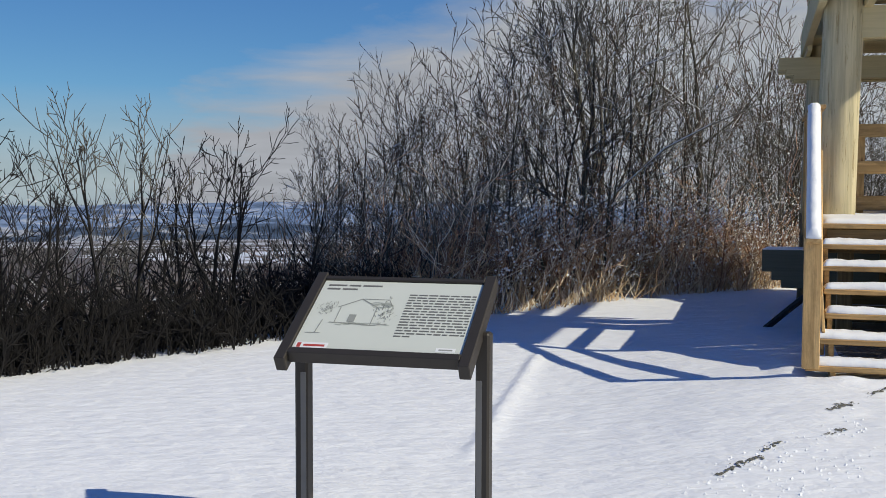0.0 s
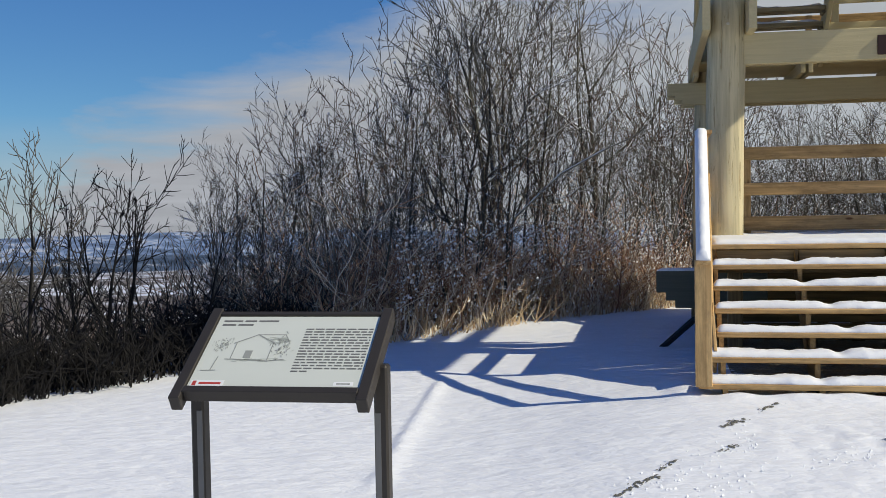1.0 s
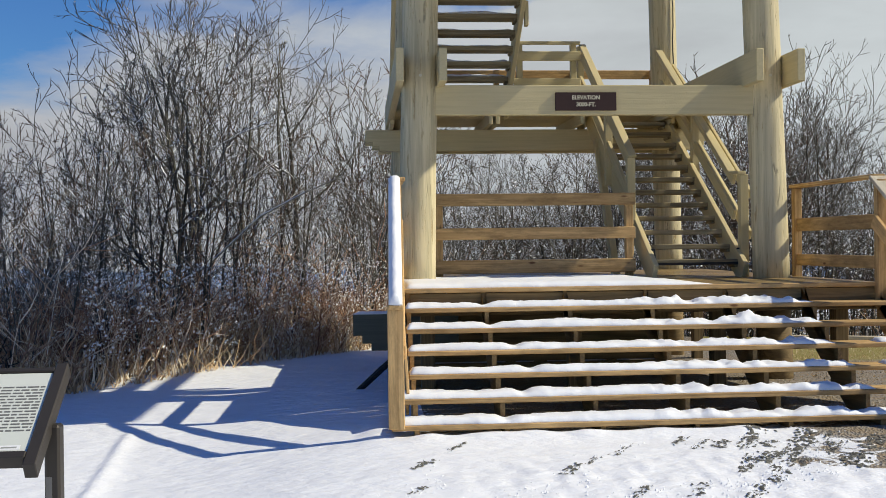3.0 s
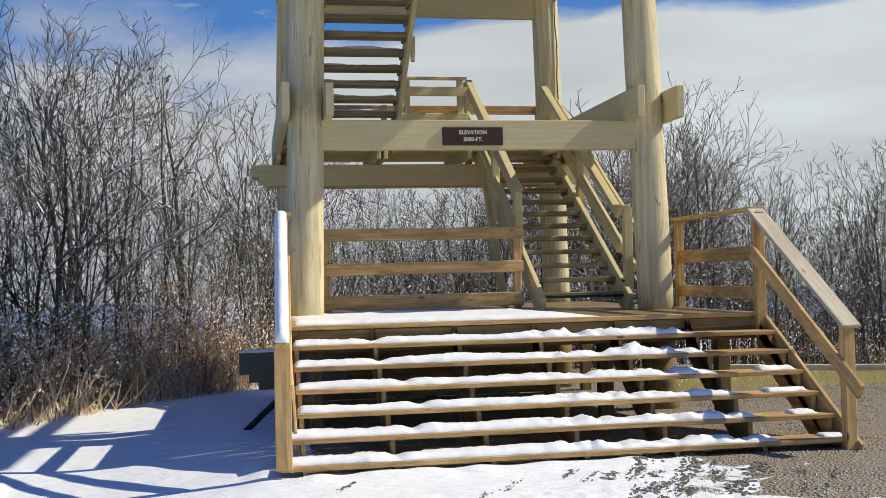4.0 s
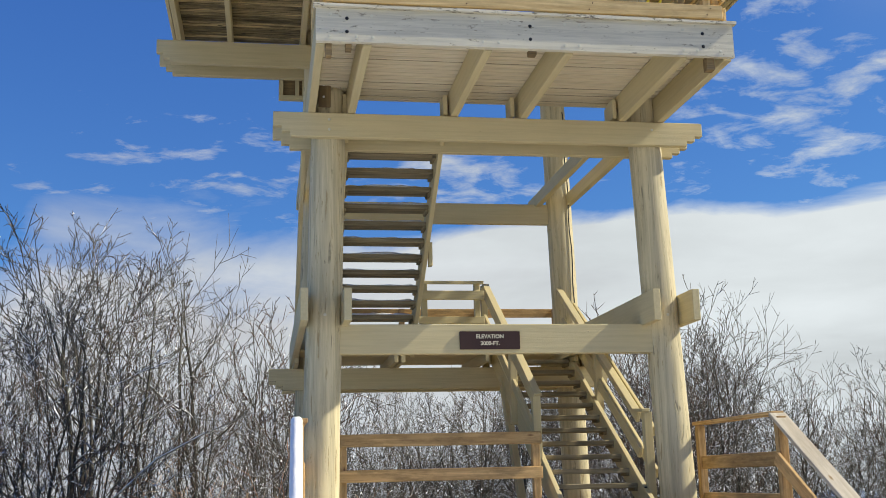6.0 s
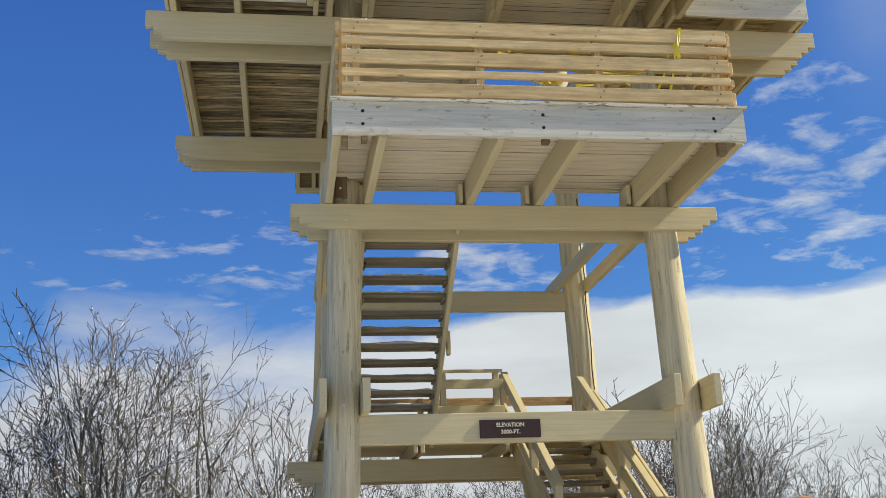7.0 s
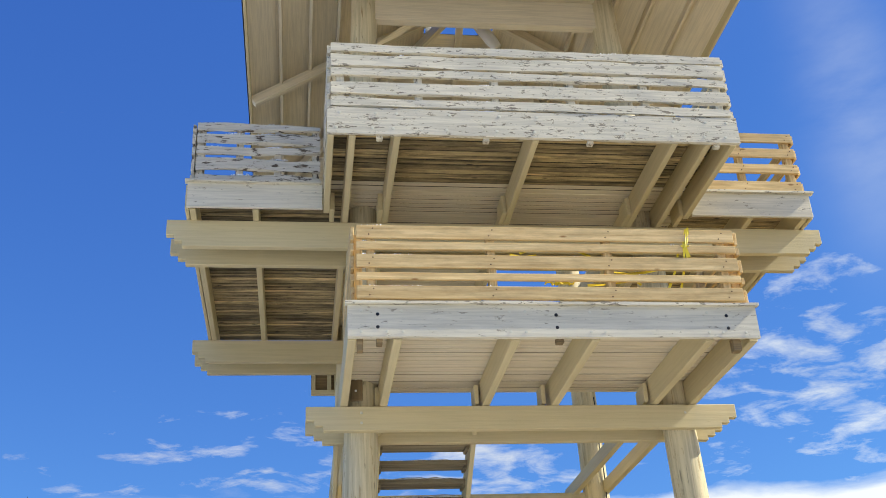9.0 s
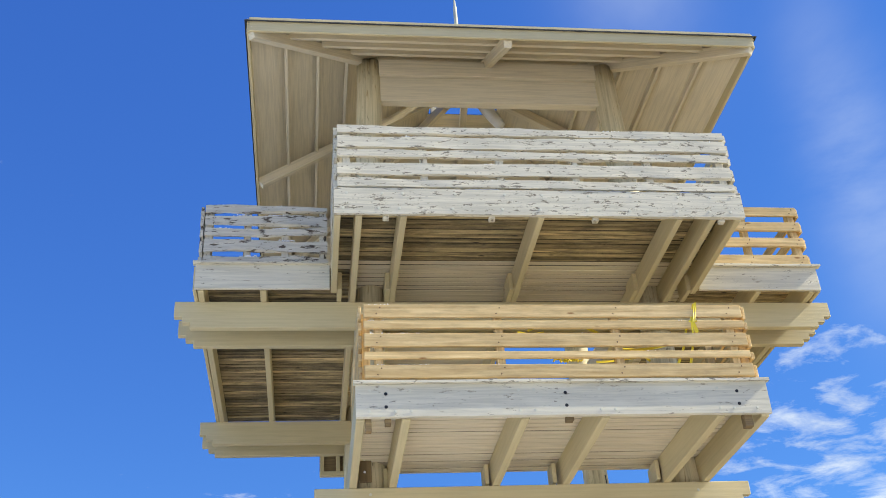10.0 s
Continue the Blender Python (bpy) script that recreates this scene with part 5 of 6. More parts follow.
def grow_tree(seed, tall, habit):
    """Stems, limbs and twigs of a leafless tree as lists of polylines with radii."""
    r = random.Random(seed)
    kids, angles, ratio, deepest, stems, base_r, fine_r, bend = HABITS[habit]
    forked = habit in ("fork", "sapling", "shrub")
    limbs, twigs, tips = [], [], []

    def shoot(p, d, length, rad, depth):
        k = (10, 6, 3, 2, 1)[depth] if habit != "bush" else (3, 2, 2)[depth]
        crook = (bend, 0.11, 0.09, 0.06, 0.05)[depth]
        lift = (0.07, 0.09, 0.10, 0.08, 0.05)[depth]
        pts, rads = [p.copy()], [rad]
        q, dd = p.copy(), d.normalized()
        for i in range(k):
            dd = (dd + Vector((r.gauss(0, crook), r.gauss(0, crook), r.gauss(lift, crook * 0.6)))).normalized()
            q = q + dd * length / k * r.uniform(0.8, 1.2)
            pts.append(q.copy())
            rads.append(max(fine_r, rad * (1 - (i + 1) / k * 0.86)))
        rads[-1] *= 0.6
        (limbs if depth < 2 else twigs).append((pts, rads, depth))
        tips.append(q)
        if depth >= deepest:
            return
        nchild = max(1, kids[depth] + r.randint(-1, 1))
        turn = r.random() * 6.283
        for c in range(nchild):
            t = min(0.18 + 0.80 * ((c + r.random() * 0.9) / nchild) ** (0.75 if depth == 0 else 1.0), 0.97)
            f = t * k
            i = min(int(f), k - 1)
            base = pts[i].lerp(pts[i + 1], f - i)
            axis = (pts[i + 1] - pts[i]).normalized()
            side = axis.orthogonal().normalized()
            turn += 2.4 + r.uniform(-0.7, 0.7)
            side.rotate(Matrix.Rotation(turn, 3, axis))
            ang = r.uniform(*angles) if depth < 1 else r.uniform(0.45, 0.95)
            lo_r, hi_r = ratio if depth == 0 else (max(ratio[0], 0.28), max(ratio[1], 0.52))
            span, thick = length * r.uniform(lo_r, hi_r) * (1.2 - 0.5 * t), r.uniform(0.42, 0.62)
            if depth == 0 and c % 3 == 1 and forked:
                # a fork: a limb nearly as strong as the stem
                ang, span, thick = r.uniform(0.4, 0.8), length * (1 - t) * r.uniform(0.95, 1.3), 0.8
            nd = axis * math.cos(ang) + side * math.sin(ang)
            shoot(base, nd, span, max(fine_r, rads[i] * thick), depth + 1)

    for s in range(stems):
        a = s * 2.4 + r.random()
        lean = 0.03 if stems == 1 else r.uniform(0.06, 0.30)
        off = 0.0 if stems == 1 else r.uniform(0.05, 0.25)
        shoot(Vector((off * math.cos(a), off * math.sin(a), -0.15)), Vector((lean * math.cos(a), lean * math.sin(a), 1)), tall * (0.8 if habit in ("fork", "sapling") else r.uniform(0.72, 1.0)), base_r * r.uniform(0.8, 1.15), 0)
    return limbs, twigs, tips


def bars_mesh(name, lines, sides, material_):
    """Many tapering bars in one mesh."""
    verts, faces = [], []
    for pts, rads, depth in lines:
        sd = sides if depth < 1 else max(3, sides - 2)
        base = len(verts)
        for i, p in enumerate(pts):
            d = (pts[min(i + 1, len(pts) - 1)] - pts[max(i - 1, 0)]).normalized()
            s = d.orthogonal().normalized()
            t = d.cross(s)
            for k in range(sd):
                a = 6.2832 * k / sd
                v_ = p + (s * math.cos(a) + t * math.sin(a)) * rads[i]
                verts.append((v_.x, v_.y, v_.z))
        for i in range(len(pts) - 1):
            for k in range(sd):
                faces.append((base + i * sd + k, base + i * sd + (k + 1) % sd, base + (i + 1) * sd + (k + 1) % sd, base + (i + 1) * sd + k))
    me = bpy.data.meshes.new(name)
    me.from_pydata(verts, [], faces)
    me.polygons.foreach_set("use_smooth", [True] * len(me.polygons))
    me.materials.append(material_)
    return me


def flakes_mesh(name, places, rnd, size, material_):
    """Small lumps of snow caught in twigs."""
    verts, faces = [], []
    for p in places:
        s = size * rnd.uniform(0.4, 1.2)
        b = len(verts)
        for dx, dy, dz in ((1, 0, 0.1), (-0.6, 0.8, -0.1), (-0.5, -0.9, 0), (0.1, 0, 1.0), (0, 0.1, -0.8)):
            verts.append((p.x + s * dx * rnd.uniform(0.5, 1.5), p.y + s * dy * rnd.uniform(0.5, 1.5), p.z + s * dz * rnd.uniform(0.6, 1.4)))
        faces += [(b, b + 1, b + 3), (b + 1, b + 2, b + 3), (b + 2, b, b + 3), (b + 1, b, b + 4), (b + 2, b + 1, b + 4), (b, b + 2, b + 4)]
    me = bpy.data.meshes.new(name)
    me.from_pydata(verts, [], faces)
    me.materials.append(material_)
    return me


rime = random.Random(77)
for lo_, hi_ in OLD_BANDS:
    for c_ in (rime.uniform(-1.7, -1.2), rime.uniform(-1.0, -0.4)):
        for _ in range(45):
            crust.append(Vector((c_ + rime.gauss(0, 0.06), -0.42 + rime.gauss(0, 0.008), 8.77 + hi_ + 0.004)))
    for c_ in (rime.uniform(0.0, 1.5), rime.uniform(1.5, 3.0), rime.uniform(3.0, 4.3)):
        for _ in range(20):
            crust.append(Vector((c_ + rime.gauss(0, 0.05), -2.13 + rime.gauss(0, 0.008), 8.77 + hi_ + 0.003)))
tagged(new("snow", flakes_mesh("snow", crust, rs, 0.011, SNOW)), "crusts of snow on the balcony rails", "snow", "snow on the balconies", "stuff")

KINDS = {}
for i, (key, habit, tall, mat_, tmat, snowy) in enumerate((
        ("pole_a", "pole", 6.5, BARK_TRUNK, BARK, 0.30), ("pole_b", "pole", 6.5, BARK, BARK, 0.35), ("pole_c", "pole", 6.0, BARK_TRUNK, BARK_RED, 0.30),
        ("fork_a", "fork", 6.5, BARK, BARK, 0.30), ("fork_c", "fork", 6.5, BARK_TRUNK, BARK, 0.35), ("fork_b", "fork", 6.0, BARK_TRUNK, BARK, 0.25),
        ("clump_a", "clump", 5.0, BARK_TRUNK, BARK_RED, 0.30), ("clump_b", "clump", 5.0, BARK, BARK, 0.35),
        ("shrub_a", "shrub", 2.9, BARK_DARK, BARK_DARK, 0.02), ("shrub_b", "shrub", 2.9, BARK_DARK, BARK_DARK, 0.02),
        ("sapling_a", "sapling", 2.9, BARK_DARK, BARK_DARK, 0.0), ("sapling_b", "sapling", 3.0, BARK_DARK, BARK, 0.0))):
    limbs, twigs, tips = grow_tree(11 + i * 7, tall, habit)
    top = max(p.z for p in tips)
    root = tagged(new("tree"), "", "tree", "bare trees round the clearing")
    root.location = (0, 0, -400)
    for nm, ls, sd, mm in (("trunk", limbs, 5, mat_), ("crown", twigs, 3, tmat)):
        ob = new(nm, bars_mesh(nm, ls, sd, mm))
        ob.parent = root
    rr = random.Random(i)
    spots = []
    for pts, rads, depth in limbs + twigs:
        for p in pts[1:]:
            if rr.random() < snowy * max(0.0, 1.15 - p.z / top) ** 1.5:
                spots.append(p + Vector((0, 0, 0.01)))
    if spots:
        white = bars_mesh("snow", [([p + Vector((0, 0, 0.7 * ra)), q + Vector((0, 0, 0.7 * rb_))], [ra * 0.95, rb_ * 0.95], 2)
                                   for pts, rads, depth in limbs + twigs if depth in (1, 2) for p, q, ra, rb_ in zip(pts, pts[1:], rads, rads[1:])
                                   if abs((q - p).normalized().z) < 0.8 and rr.random() < snowy * 1.3], 3, SNOW)
        ob = tagged(new("snow", white), "snow lying along the branches", kind="stuff")
        ob.parent = root
        ob = tagged(new("snow", flakes_mesh("snow", spots, rr, 0.021, SNOW)), "snow caught on the twigs", kind="stuff")
        ob.parent = root
    KINDS[key] = (root, top)

# crown height by bearing, as an elevation angle from the middle of the lawn
SKYLINE = [(-48, 4.0), (-40, 4.0), (-34, 4.5), (-30, 4.6), (-26.5, 4.1), (-24.5, 3.1), (-22, 4.6), (-19, 6.4), (-16, 8.2), (-13, 11.0), (-8, 15.0), (-3.5, 13.6), (1, 10.8), (5, 8.0), (12, 6.6), (18, 8.5), (21.5, 10.6), (26, 6.3), (29, 5.2), (33, 6.6), (40, 7.5)]
EYE = (-0.6, -12.1, 1.72)


def skyline(a):
    for (a0, e0), (a1, e1) in zip(SKYLINE, SKYLINE[1:]):
        if a0 <= a <= a1:
            return e0 + (e1 - e0) * (a - a0) / (a1 - a0)
    return 5.0


def edge_distance(a):
    s, c = math.sin(radians(a)), math.cos(radians(a))
    d = 4.0
    while beyond(EYE[0] + d * s, EYE[1] + d * c) < 0 and d < 60:
        d += 0.2
    return d


LABELS = {
    "pole_a": "slender bare tree with fine upright branches", "pole_b": "slender grey-barked bare tree dusted with snow", "pole_c": "slender bare tree with reddish twigs",
    "fork_a": "bare grey-barked tree with open spreading limbs", "fork_b": "bare dark tree with spreading limbs", "fork_c": "bare tree with crooked limbs and fine twigs",
    "clump_a": "bare many-stemmed thicket tree with reddish twigs", "clump_b": "bare many-stemmed thicket tree with caught snow",
    "shrub_a": "dark bare shrub with several forked stems", "shrub_b": "dark bare shrub with several thin stems",
    "sapling_a": "dark bare sapling with crooked branches", "sapling_b": "dark bare sapling in the lawn-edge brush"}
rt = random.Random(21)


def plant(az_, d, tall, key, wide=1.0):
    """A tree at a bearing and distance from the middle of the lawn; tall: share of the skyline's height."""
    x, y = EYE[0] + d * math.sin(radians(az_)), EYE[1] + d * math.cos(radians(az_))
    zg = height(x, y, False)
    crest = EYE[2] + d * math.tan(radians(skyline(az_)))
    root, top = KINDS[key]
    s = max(0.3, (crest - zg) * tall / top)
    ob = copy_thing(root, Matrix.Translation((x, y, zg - 0.03)) @ pose(0, 0, 0, rt.uniform(-4, 4), rt.uniform(-4, 4), rt.uniform(0, 360)))
    ob.scale = (s * wide, s * wide, s)
    ob["label"] = LABELS[key]


a = -48.0
while a < -23.5:
    e0 = edge_distance(a)
    plant(a + rt.uniform(-0.8, 0.8), e0 + rt.uniform(0.5, 1.3), rt.uniform(0.8, 1.03), rt.choice(("shrub_a", "shrub_b", "sapling_a", "sapling_b")), 0.9)
    plant(a + rt.uniform(-1.2, 1.2), e0 + rt.uniform(1.6, 3.4), rt.uniform(0.5, 0.9), rt.choice(("shrub_a", "shrub_b", "sapling_b")), 0.9)
    a += 2.3
a = -23.5
while a < 39:
    e0 = edge_distance(a)
    for layer, (lo_, hi_) in enumerate(((0.6, 1.6), (1.8, 3.4), (3.6, 6.0), (6.0, 10.0))):
        if layer == 3 and a < 1:
            continue
        if layer == 0 and rt.random() < 0.2:
            continue
        if layer == 0:
            key, tall = rt.choice(("clump_a", "clump_b", "clump_a", "pole_c")), rt.uniform(0.35, 0.75)
        else:
            key = rt.choice(("pole_a", "pole_b", "pole_c", "fork_b", "clump_a", "clump_b", "fork_b", "fork_c", "fork_a"))
            if a < -11:
                key = rt.choice(("clump_a", "clump_b", "pole_a", "pole_c", "clump_a"))
            tall = rt.choice((0.6, 0.75, 0.85, 0.95, 1.0))
        plant(a + rt.uniform(-0.6, 0.6), e0 + rt.uniform(lo_, hi_), tall, key)
    a += 1.3 if a < 5 else 1.15
# denser young growth that closes the view at knee to head height
a = 0.0
while a < 39:
    plant(a + rt.uniform(-0.5, 0.5), edge_distance(a) + rt.uniform(2.5, 8.0), rt.uniform(0.35, 0.6), rt.choice(("clump_a", "clump_b", "clump_a")))
    a += 0.85
a = 8.0
while a < 39:
    plant(a + rt.uniform(-0.5, 0.5), edge_distance(a) + rt.uniform(3.0, 9.0), rt.uniform(0.55, 0.9), rt.choice(("pole_a", "pole_c", "clump_a")))
    a += 0.8
# the larger spreading trees
for az_, d_, tall_, key, wide in ((-8.2, 19.0, 1.0, "fork_a", 1.0), (-13.5, 18.0, 1.0, "clump_b", 1.0), (-3.6, 21.0, 1.03, "fork_c", 0.9), (-17.0, 16.0, 1.0, "clump_a", 1.0), (22.0, 26.0, 0.95, "fork_a", 0.9), (33.0, 27.0, 1.0, "fork_b", 0.9)):
    plant(az_, d_, tall_, key, wide)
for root, top in KINDS.values():
    for o in list(root.children) + [root]:
        bpy.data.objects.remove(o)

# ---- brush and reeds along the clearing ----


def stalks(name, n, rnd, place, tall, rad, lean, material_, label, category):
    verts, faces = [], []
    for _ in range(n):
        x, y = place(rnd)
        z = height(x, y, False) - 0.03
        h = tall(rnd, x, y)
        ang, ln = rnd.uniform(0, 6.283), abs(rnd.gauss(0, lean))
        p = [Vector((x, y, z))]
        dirv = Vector((ln * math.cos(ang), ln * math.sin(ang), 1)).normalized()
        for k in range(3):
            dirv = (dirv + Vector((rnd.gauss(0, 0.3), rnd.gauss(0, 0.3), 0))).normalized()
            p.append(p[-1] + dirv * h / 3)
        b = len(verts)
        for i, q in enumerate(p):
            r_ = rad * rnd.uniform(0.7, 1.3) * (1 - 0.24 * i)
            for c in range(3):
                verts.append((q.x + r_ * math.cos(2.094 * c), q.y + r_ * math.sin(2.094 * c), q.z))
        for i in range(3):
            for c in range(3):
                faces.append((b + i * 3 + c, b + i * 3 + (c + 1) % 3, b + i * 3 + 3 + (c + 1) % 3, b + i * 3 + 3 + c))
    me = bpy.data.meshes.new(name)
    me.from_pydata(verts, [], faces)
    me.materials.append(material_)
    return tagged(new(name, me), label, category, kind="stuff")


def band(lo, hi, a0, a1):
    def pick(rnd):
        aa = rnd.uniform(a0, a1)
        d = edge_cache(aa) + lo + (hi - lo) * rnd.random() ** 1.4
        return EYE[0] + d * math.sin(radians(aa)), EYE[1] + d * math.cos(radians(aa))
    return pick


EDGE_AT = [edge_distance(-50 + i) for i in range(92)]


def edge_cache(aa):
    i = max(0, min(90, int(aa + 50)))
    f = aa + 50 - i
    return EDGE_AT[i] * (1 - f) + EDGE_AT[i + 1] * f


rb = random.Random(8)
BUSHES = []
for i in range(5):
    limbs, twigs, tips = grow_tree(300 + i, 1.0, "bush")
    BUSHES.append(limbs + twigs)


def thicket(n, rnd, place, tall, material_, label):
    """Many low bushes joined into one mesh."""
    lines = []
    for _ in range(n):
        x, y = place(rnd)
        z = height(x, y, False) - 0.02
        s_ = tall(rnd)
        m = Matrix.Translation((x, y, z)) @ Matrix.Rotation(rnd.uniform(0, 6.283), 4, "Z") @ Matrix.Diagonal((s_ * 1.2, s_ * 1.2, s_, 1))
        for pts, rads, depth in rnd.choice(BUSHES):
            lines.append(([m @ p for p in pts], rads, 2))
    me = bars_mesh("brush", lines, 3, material_)
    return tagged(new("brush", me), label, "brush", kind="stuff")


thicket(170, rb, band(0.0, 2.2, -48, -19), lambda r: r.uniform(0.3, 0.8), BRUSH_SHADED, "tangled dark brush at the lawn edge")
thicket(45, rb, band(0.3, 3.0, -48, -19), lambda r: r.uniform(0.7, 1.4), BRUSH_SHADED, "dark leggy brush behind the lawn edge")
thicket(100, rb, band(0.6, 6.0, -22, 39), lambda r: r.uniform(0.4, 1.5), BRUSHM, "tangled russet brush behind the lawn")
thicket(45, rb, band(0.9, 4.5, -21, 5), lambda r: r.uniform(0.9, 2.1), BRUSHM, "tall russet brush dusted with snow under the trees")
thicket(22, rb, band(0.9, 4.5, -23, 5), lambda r: r.uniform(1.0, 2.4), BRUSHM, "tall reddish stems behind the lawn edge")
thicket(60, rb, band(4.0, 26.0, -50, -19), lambda r: r.uniform(0.6, 1.6), BARK_RED, "brown scrub on the slope below the hilltop")
stalks("brush", 1700, rb, band(-0.05, 1.6, -48, -18), lambda r, x, y: r.uniform(0.1, 0.75) * r.uniform(0.6, 1.0), 0.011, 0.6, BRUSH_SHADED, "dark dead stalks at the lawn edge", "brush")
stalks("reeds", 1900, rb, band(-0.2, 2.6, -18.5, 3), lambda r, x, y: r.uniform(0.15, 1.0) * r.uniform(0.35, 1), 0.0115, 0.6, REED, "dry tan reeds and grass at the lawn edge", "reeds")
# bark colour greyed to carry the haze over the valley
FAR_BARK = plain("hazy_woods", (0.11, 0.105, 0.10), 1.0, 0, 0.3, 2)
BUSHES_NEAR = BUSHES
BUSHES = [[(pts, [r_ * 12 for r_ in rads], depth) for pts, rads, depth in b_] for b_ in BUSHES_NEAR]
far = thicket(60, rb, band(90.0, 330.0, -52, -14), lambda r: r.uniform(3.5, 7.0), FAR_BARK, "brown leafless woods in the valley")
far.name = "far_woods"
far["category"] = "woods"
BUSHES = BUSHES_NEAR
thicket(70, rb, band(0.1, 2.2, -18, 4), lambda r: r.uniform(0.35, 0.9), REED, "pale dead weeds with seed heads among the reeds")
thicket(60, rb, band(0.3, 3.2, -20, 4), lambda r: r.uniform(0.5, 1.5), BRUSHM, "snow-dusted russet brush under the trees")
thicket(70, rb, band(1.0, 8.0, 2, 39), lambda r: r.uniform(0.8, 2.0), BARK, "grey thicket behind the tower")


def east_patch(rnd):
    x = rnd.uniform(5.6, 11.0)
    return x, 2.2 - 0.3 * (x - 8.0) + 3.4 * rnd.random()


stalks("dry_grass", 3500, rb, east_patch, lambda r, x, y: r.uniform(0.03, 0.10), 0.004, 0.6, REED, "short dry grass beyond the gravel", "grass")
lump = []
for _ in range(3600):
    x, y = band(0.0, 2.4, -14, 4)(rb)
    lump.append(Vector((x, y, height(x, y, False) + rb.uniform(0.08, 1.5))))
for _ in range(5200):
    x, y = band(0.1, 4.5, -8, 39)(rb)
    lump.append(Vector((x, y, height(x, y, False) + rb.uniform(0.05, 1.9) * rb.random() ** 0.5)))
for _ in range(1100):
    x, y = band(1.0, 5.0, -47, -24)(rb)
    lump.append(Vector((x, y, height(x, y, False) + rb.uniform(0.05, 0.4))))
tagged(new("snow_tufts", flakes_mesh("snow_tufts", lump, rb, 0.021, SNOW)), "snow caught in the dead brush", "snow", kind="stuff")
# low timber edging where the mown grass ends
edging = empty("timber_edging", "low pale timber edging at the end of the grass", "edging", at=(8.7, 5.2, height(8.7, 5.2)))
for p0, p1 in (((6.2, 5.95), (8.3, 5.25)), ((8.32, 5.24), (10.3, 4.55)), ((10.32, 4.54), (13.5, 3.5))):
    timber("edge_board", (*p0, height(*p0, False) + 0.03), (*p1, height(*p1, False) + 0.03), 0.10, 0.14, CAP, edging)
# gravel beside the steps
gm, gn, gl, gb = material("loose_gravel", 0.9)
isl = gn.new("ShaderNodeNewGeometry")
gl.new(ramp(gn, gl, isl.outputs["Random Per Island"], [(0.0, (0.16, 0.14, 0.11)), (0.4, (0.30, 0.27, 0.22)), (0.6, (0.48, 0.44, 0.37)), (0.8, (0.30, 0.19, 0.09)), (1.0, (0.46, 0.32, 0.16))]), gb.inputs["Base Color"])
peb = []
for _ in range(7000):
    x, y = 3.6 + 5.8 * rb.random() ** 0.8, -3.6 + 6.2 * rb.random()
    peb.append(Vector((x, y, height(x, y, False) + 0.004)))
tagged(new("gravel", flakes_mesh("gravel", peb, rb, 0.011, gm)), "loose grey gravel showing through thin snow", "gravel", kind="stuff")

# footprints where the gravel shows through, and the snow crumbs kicked up along them
GRAVEL = plain("wet_gravel", (0.13, 0.125, 0.105), 0.9, 0, 0.75, 45)
verts, faces, crumbs = [], [], []
STRIDES = ((-0.14, -4.39, 0.30, 1.0), (0.16, -3.79, 0.30, 0.7), (-0.74, -5.86, 0.30, 0.8), (-0.84, -6.05, 0.16, 0.5), (0.88, -4.69, 0.30, 0.9), (1.08, -4.45, 0.25, 0.4), (1.41, -4.05, 0.45, 0.6),
           (1.92, -3.76, 0.32, 0.9), (2.58, -3.6, 0.42, 1.8), (2.42, -3.95, 0.5, 1.2), (2.39, -4.44, 0.4, 1.6), (2.24, -4.97, 0.4, 1.4), (2.70, -4.2, 0.4, 1.7), (1.20, -5.35, 0.3, 0.9),
           (1.6, -5.3, 0.3, 0.8), (1.95, -5.4, 0.35, 1.0), (2.95, -3.7, 0.5, 2.2), (3.0, -4.6, 0.5, 2.0), (3.4, -4.0, 0.5, 2.4), (-0.6, -5.5, 0.2, 0.35), (-0.2, -5.1, 0.2, 0.35))
rg = random.Random(14)
STRIDES += tuple((rg.uniform(2.0, 3.9), rg.uniform(-4.9, -3.55), rg.uniform(0.15, 0.4), rg.uniform(0.3, 1.3)) for _ in range(22))
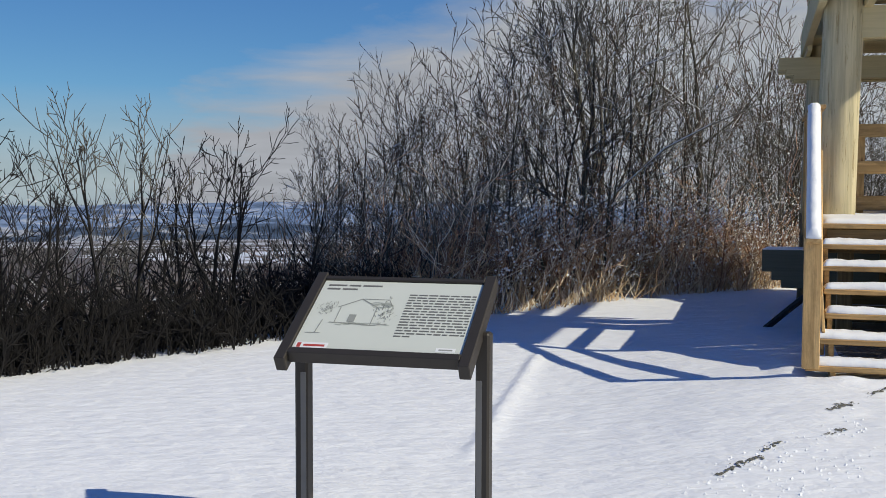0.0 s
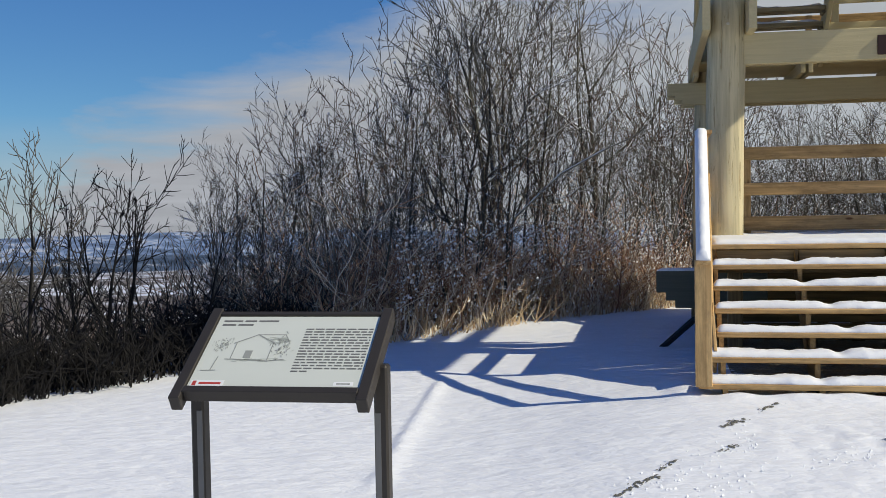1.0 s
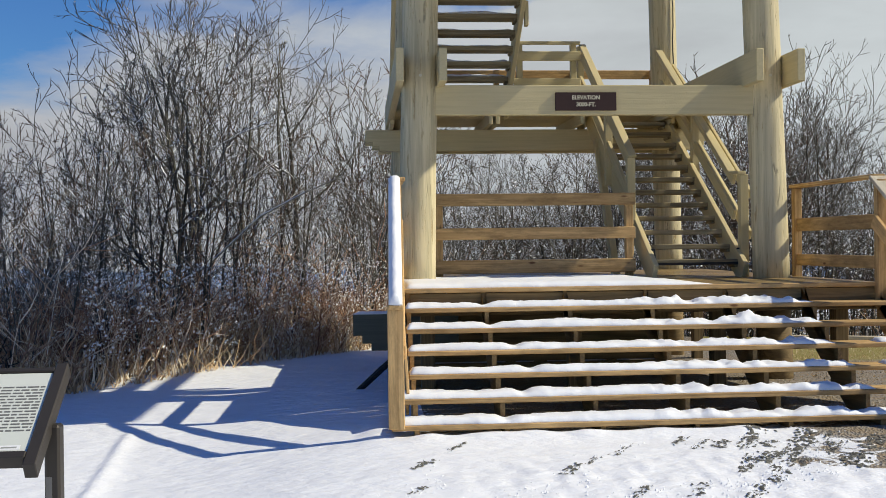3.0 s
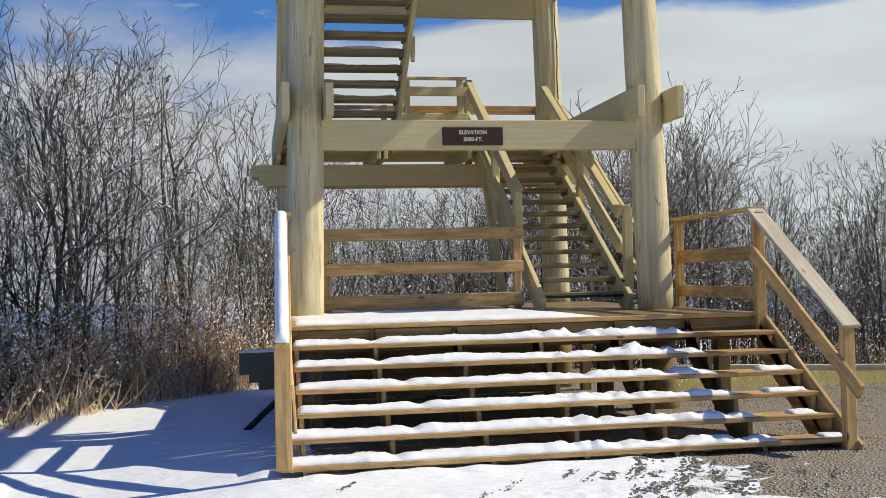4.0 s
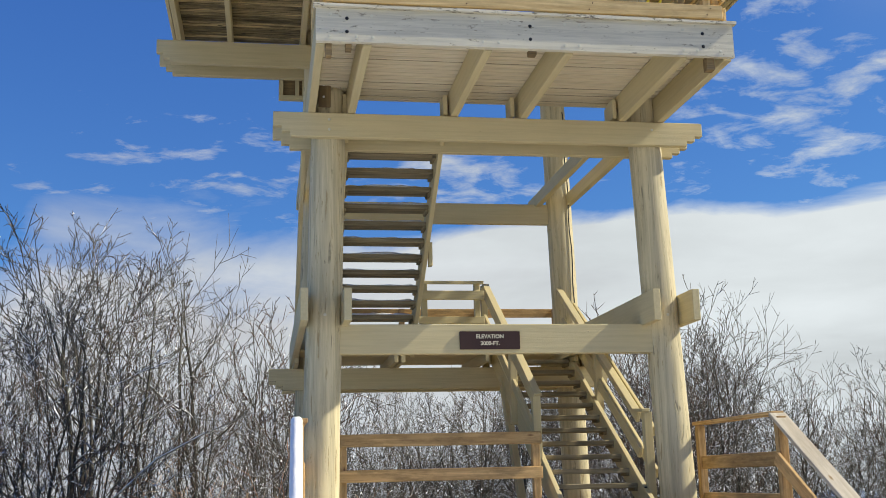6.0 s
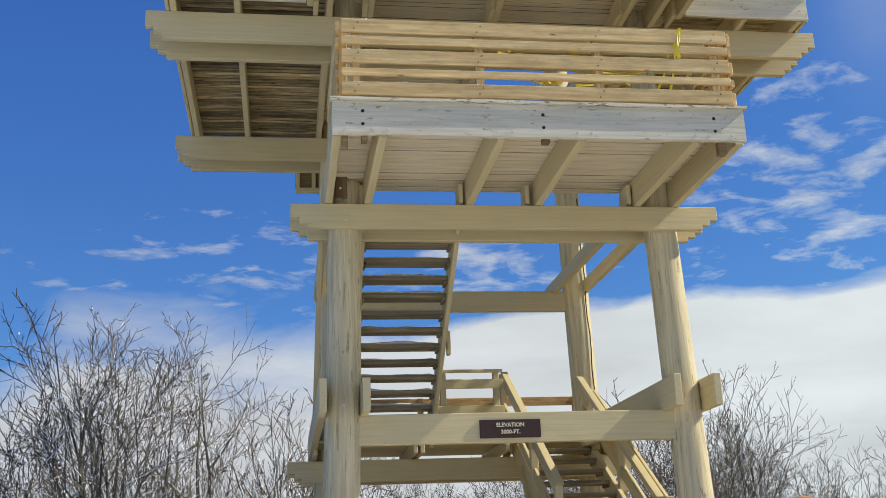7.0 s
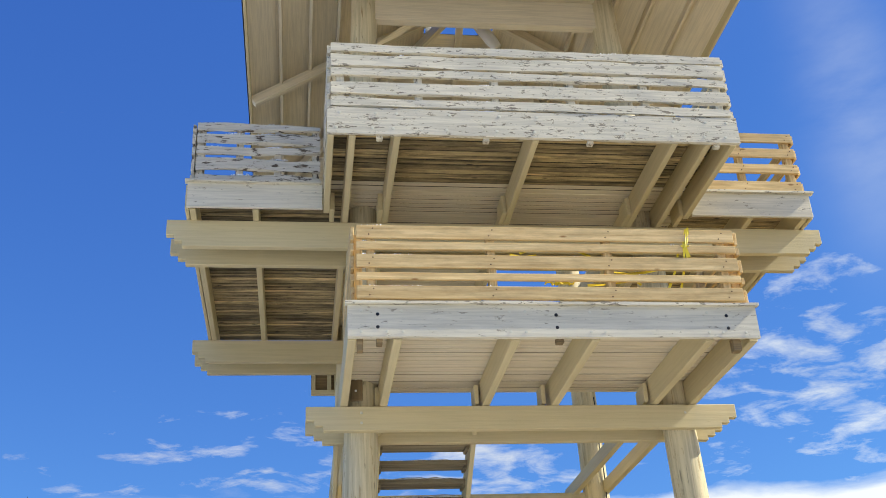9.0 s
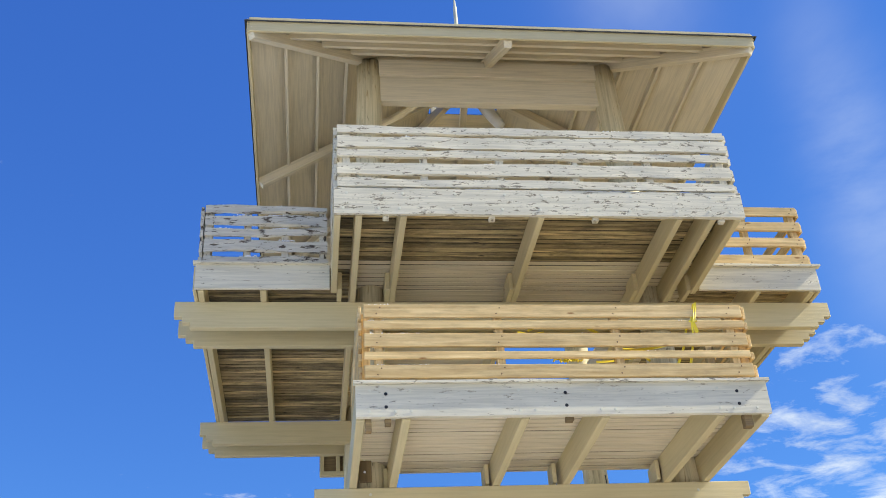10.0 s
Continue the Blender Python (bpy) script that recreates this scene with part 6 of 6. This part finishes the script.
for fx, fy, ln, wd in STRIDES:
    ux, uy = 0.50, 0.866
    for bit in range(int(20 * (0.6 + wd))):
        s_, w_ = rb.uniform(-0.5, 0.5) * ln * 1.15, rb.gauss(0, 0.019) * (0.3 + wd)
        cx_, cy_ = fx + ux * s_ + uy * w_, fy + uy * s_ - ux * w_
        b0, k, ax_, big_ = len(verts), 9, math.atan2(uy, ux) + rb.gauss(0, 0.5), rb.uniform(0.006, 0.032) * (0.6 + 0.4 * wd)
        for i in range(k):
            t = 6.2832 * i / k
            rr_ = big_ * rb.uniform(0.5, 1.2)
            px_, py_ = rr_ * math.cos(t), rr_ * 0.5 * math.sin(t)
            gx_, gy_ = cx_ + px_ * math.cos(ax_) - py_ * math.sin(ax_), cy_ + px_ * math.sin(ax_) + py_ * math.cos(ax_)
            verts.append((gx_, gy_, height(gx_, gy_) + 0.005))
        verts.append((cx_, cy_, height(cx_, cy_) + 0.010))
        faces += [(b0 + i, b0 + (i + 1) % k, b0 + k) for i in range(k)]
    for bit in range(4):
        s_, w_ = rb.uniform(-0.8, 0.8) * ln, rb.gauss(0, 0.07)
        cx_, cy_ = fx + ux * s_ + uy * w_, fy + uy * s_ - ux * w_
        crumbs.append(Vector((cx_, cy_, height(cx_, cy_) + 0.004)))
for (ax_, ay_), (bx_, by_), n_ in (((-0.95, -6.45), (-0.05, -4.85), 90), ((-0.75, -6.55), (-0.03, -5.6), 70), ((0.2, -5.5), (1.0, -4.9), 60), ((1.0, -5.5), (2.6, -5.0), 150), ((1.7, -5.5), (2.9, -4.3), 120)):
    for bit in range(n_):
        t = rb.random()
        cx_, cy_ = ax_ + (bx_ - ax_) * t + rb.gauss(0, 0.09), ay_ + (by_ - ay_) * t + rb.gauss(0, 0.09)
        crumbs.append(Vector((cx_, cy_, height(cx_, cy_) + 0.003)))
me = bpy.data.meshes.new("footprints")
me.from_pydata(verts, [], faces)
me.materials.append(GRAVEL)
tagged(new("footprints", me), "trodden footprints in the snow with gravel showing", "footprints", kind="stuff")
tagged(new("snow_crumbs", flakes_mesh("snow_crumbs", crumbs, rb, 0.009, SNOW)), "crumbs of kicked-up snow along the footprints", "snow", kind="stuff")


# ---- fallen branches leaning in the trees ----
def fallen_branch(a, b, rad, seed):
    r = random.Random(seed)
    a, b = Vector(a), Vector(b)
    pts = [a.lerp(b, i / 7) + Vector((0, 0, 0.07 * math.sin(3.14 * i / 7))) + Vector((r.gauss(0, 0.10), r.gauss(0, 0.1), r.gauss(0, 0.07))) for i in range(8)]
    rads = [rad * (1 - 0.07 * i) for i in range(8)]
    root = tagged(new("fallen_branch"), "broken branch leaning among the trees under snow", "branch", "")
    root.location = (a.x, a.y, height(a.x, a.y, False))
    off = root.location.copy()
    ob = new("limb", bars_mesh("limb", [([p - off for p in pts], rads, 0)], 6, BARK_PALE))
    ob.parent = root
    lift_ = Vector((0, 0, rad * 0.75))
    ob = tagged(new("snow", bars_mesh("snow", [([p - off + lift_ for p in pts[:7]], [q * r.uniform(0.85, 1.15) for q in rads[:7]], 0)], 5, SNOW)), "snow lying along the branch", kind="stuff")
    ob.parent = root


fallen_branch((-5.75, 3.62, -0.42), (-0.74, 5.28, 2.93), 0.02, 1)
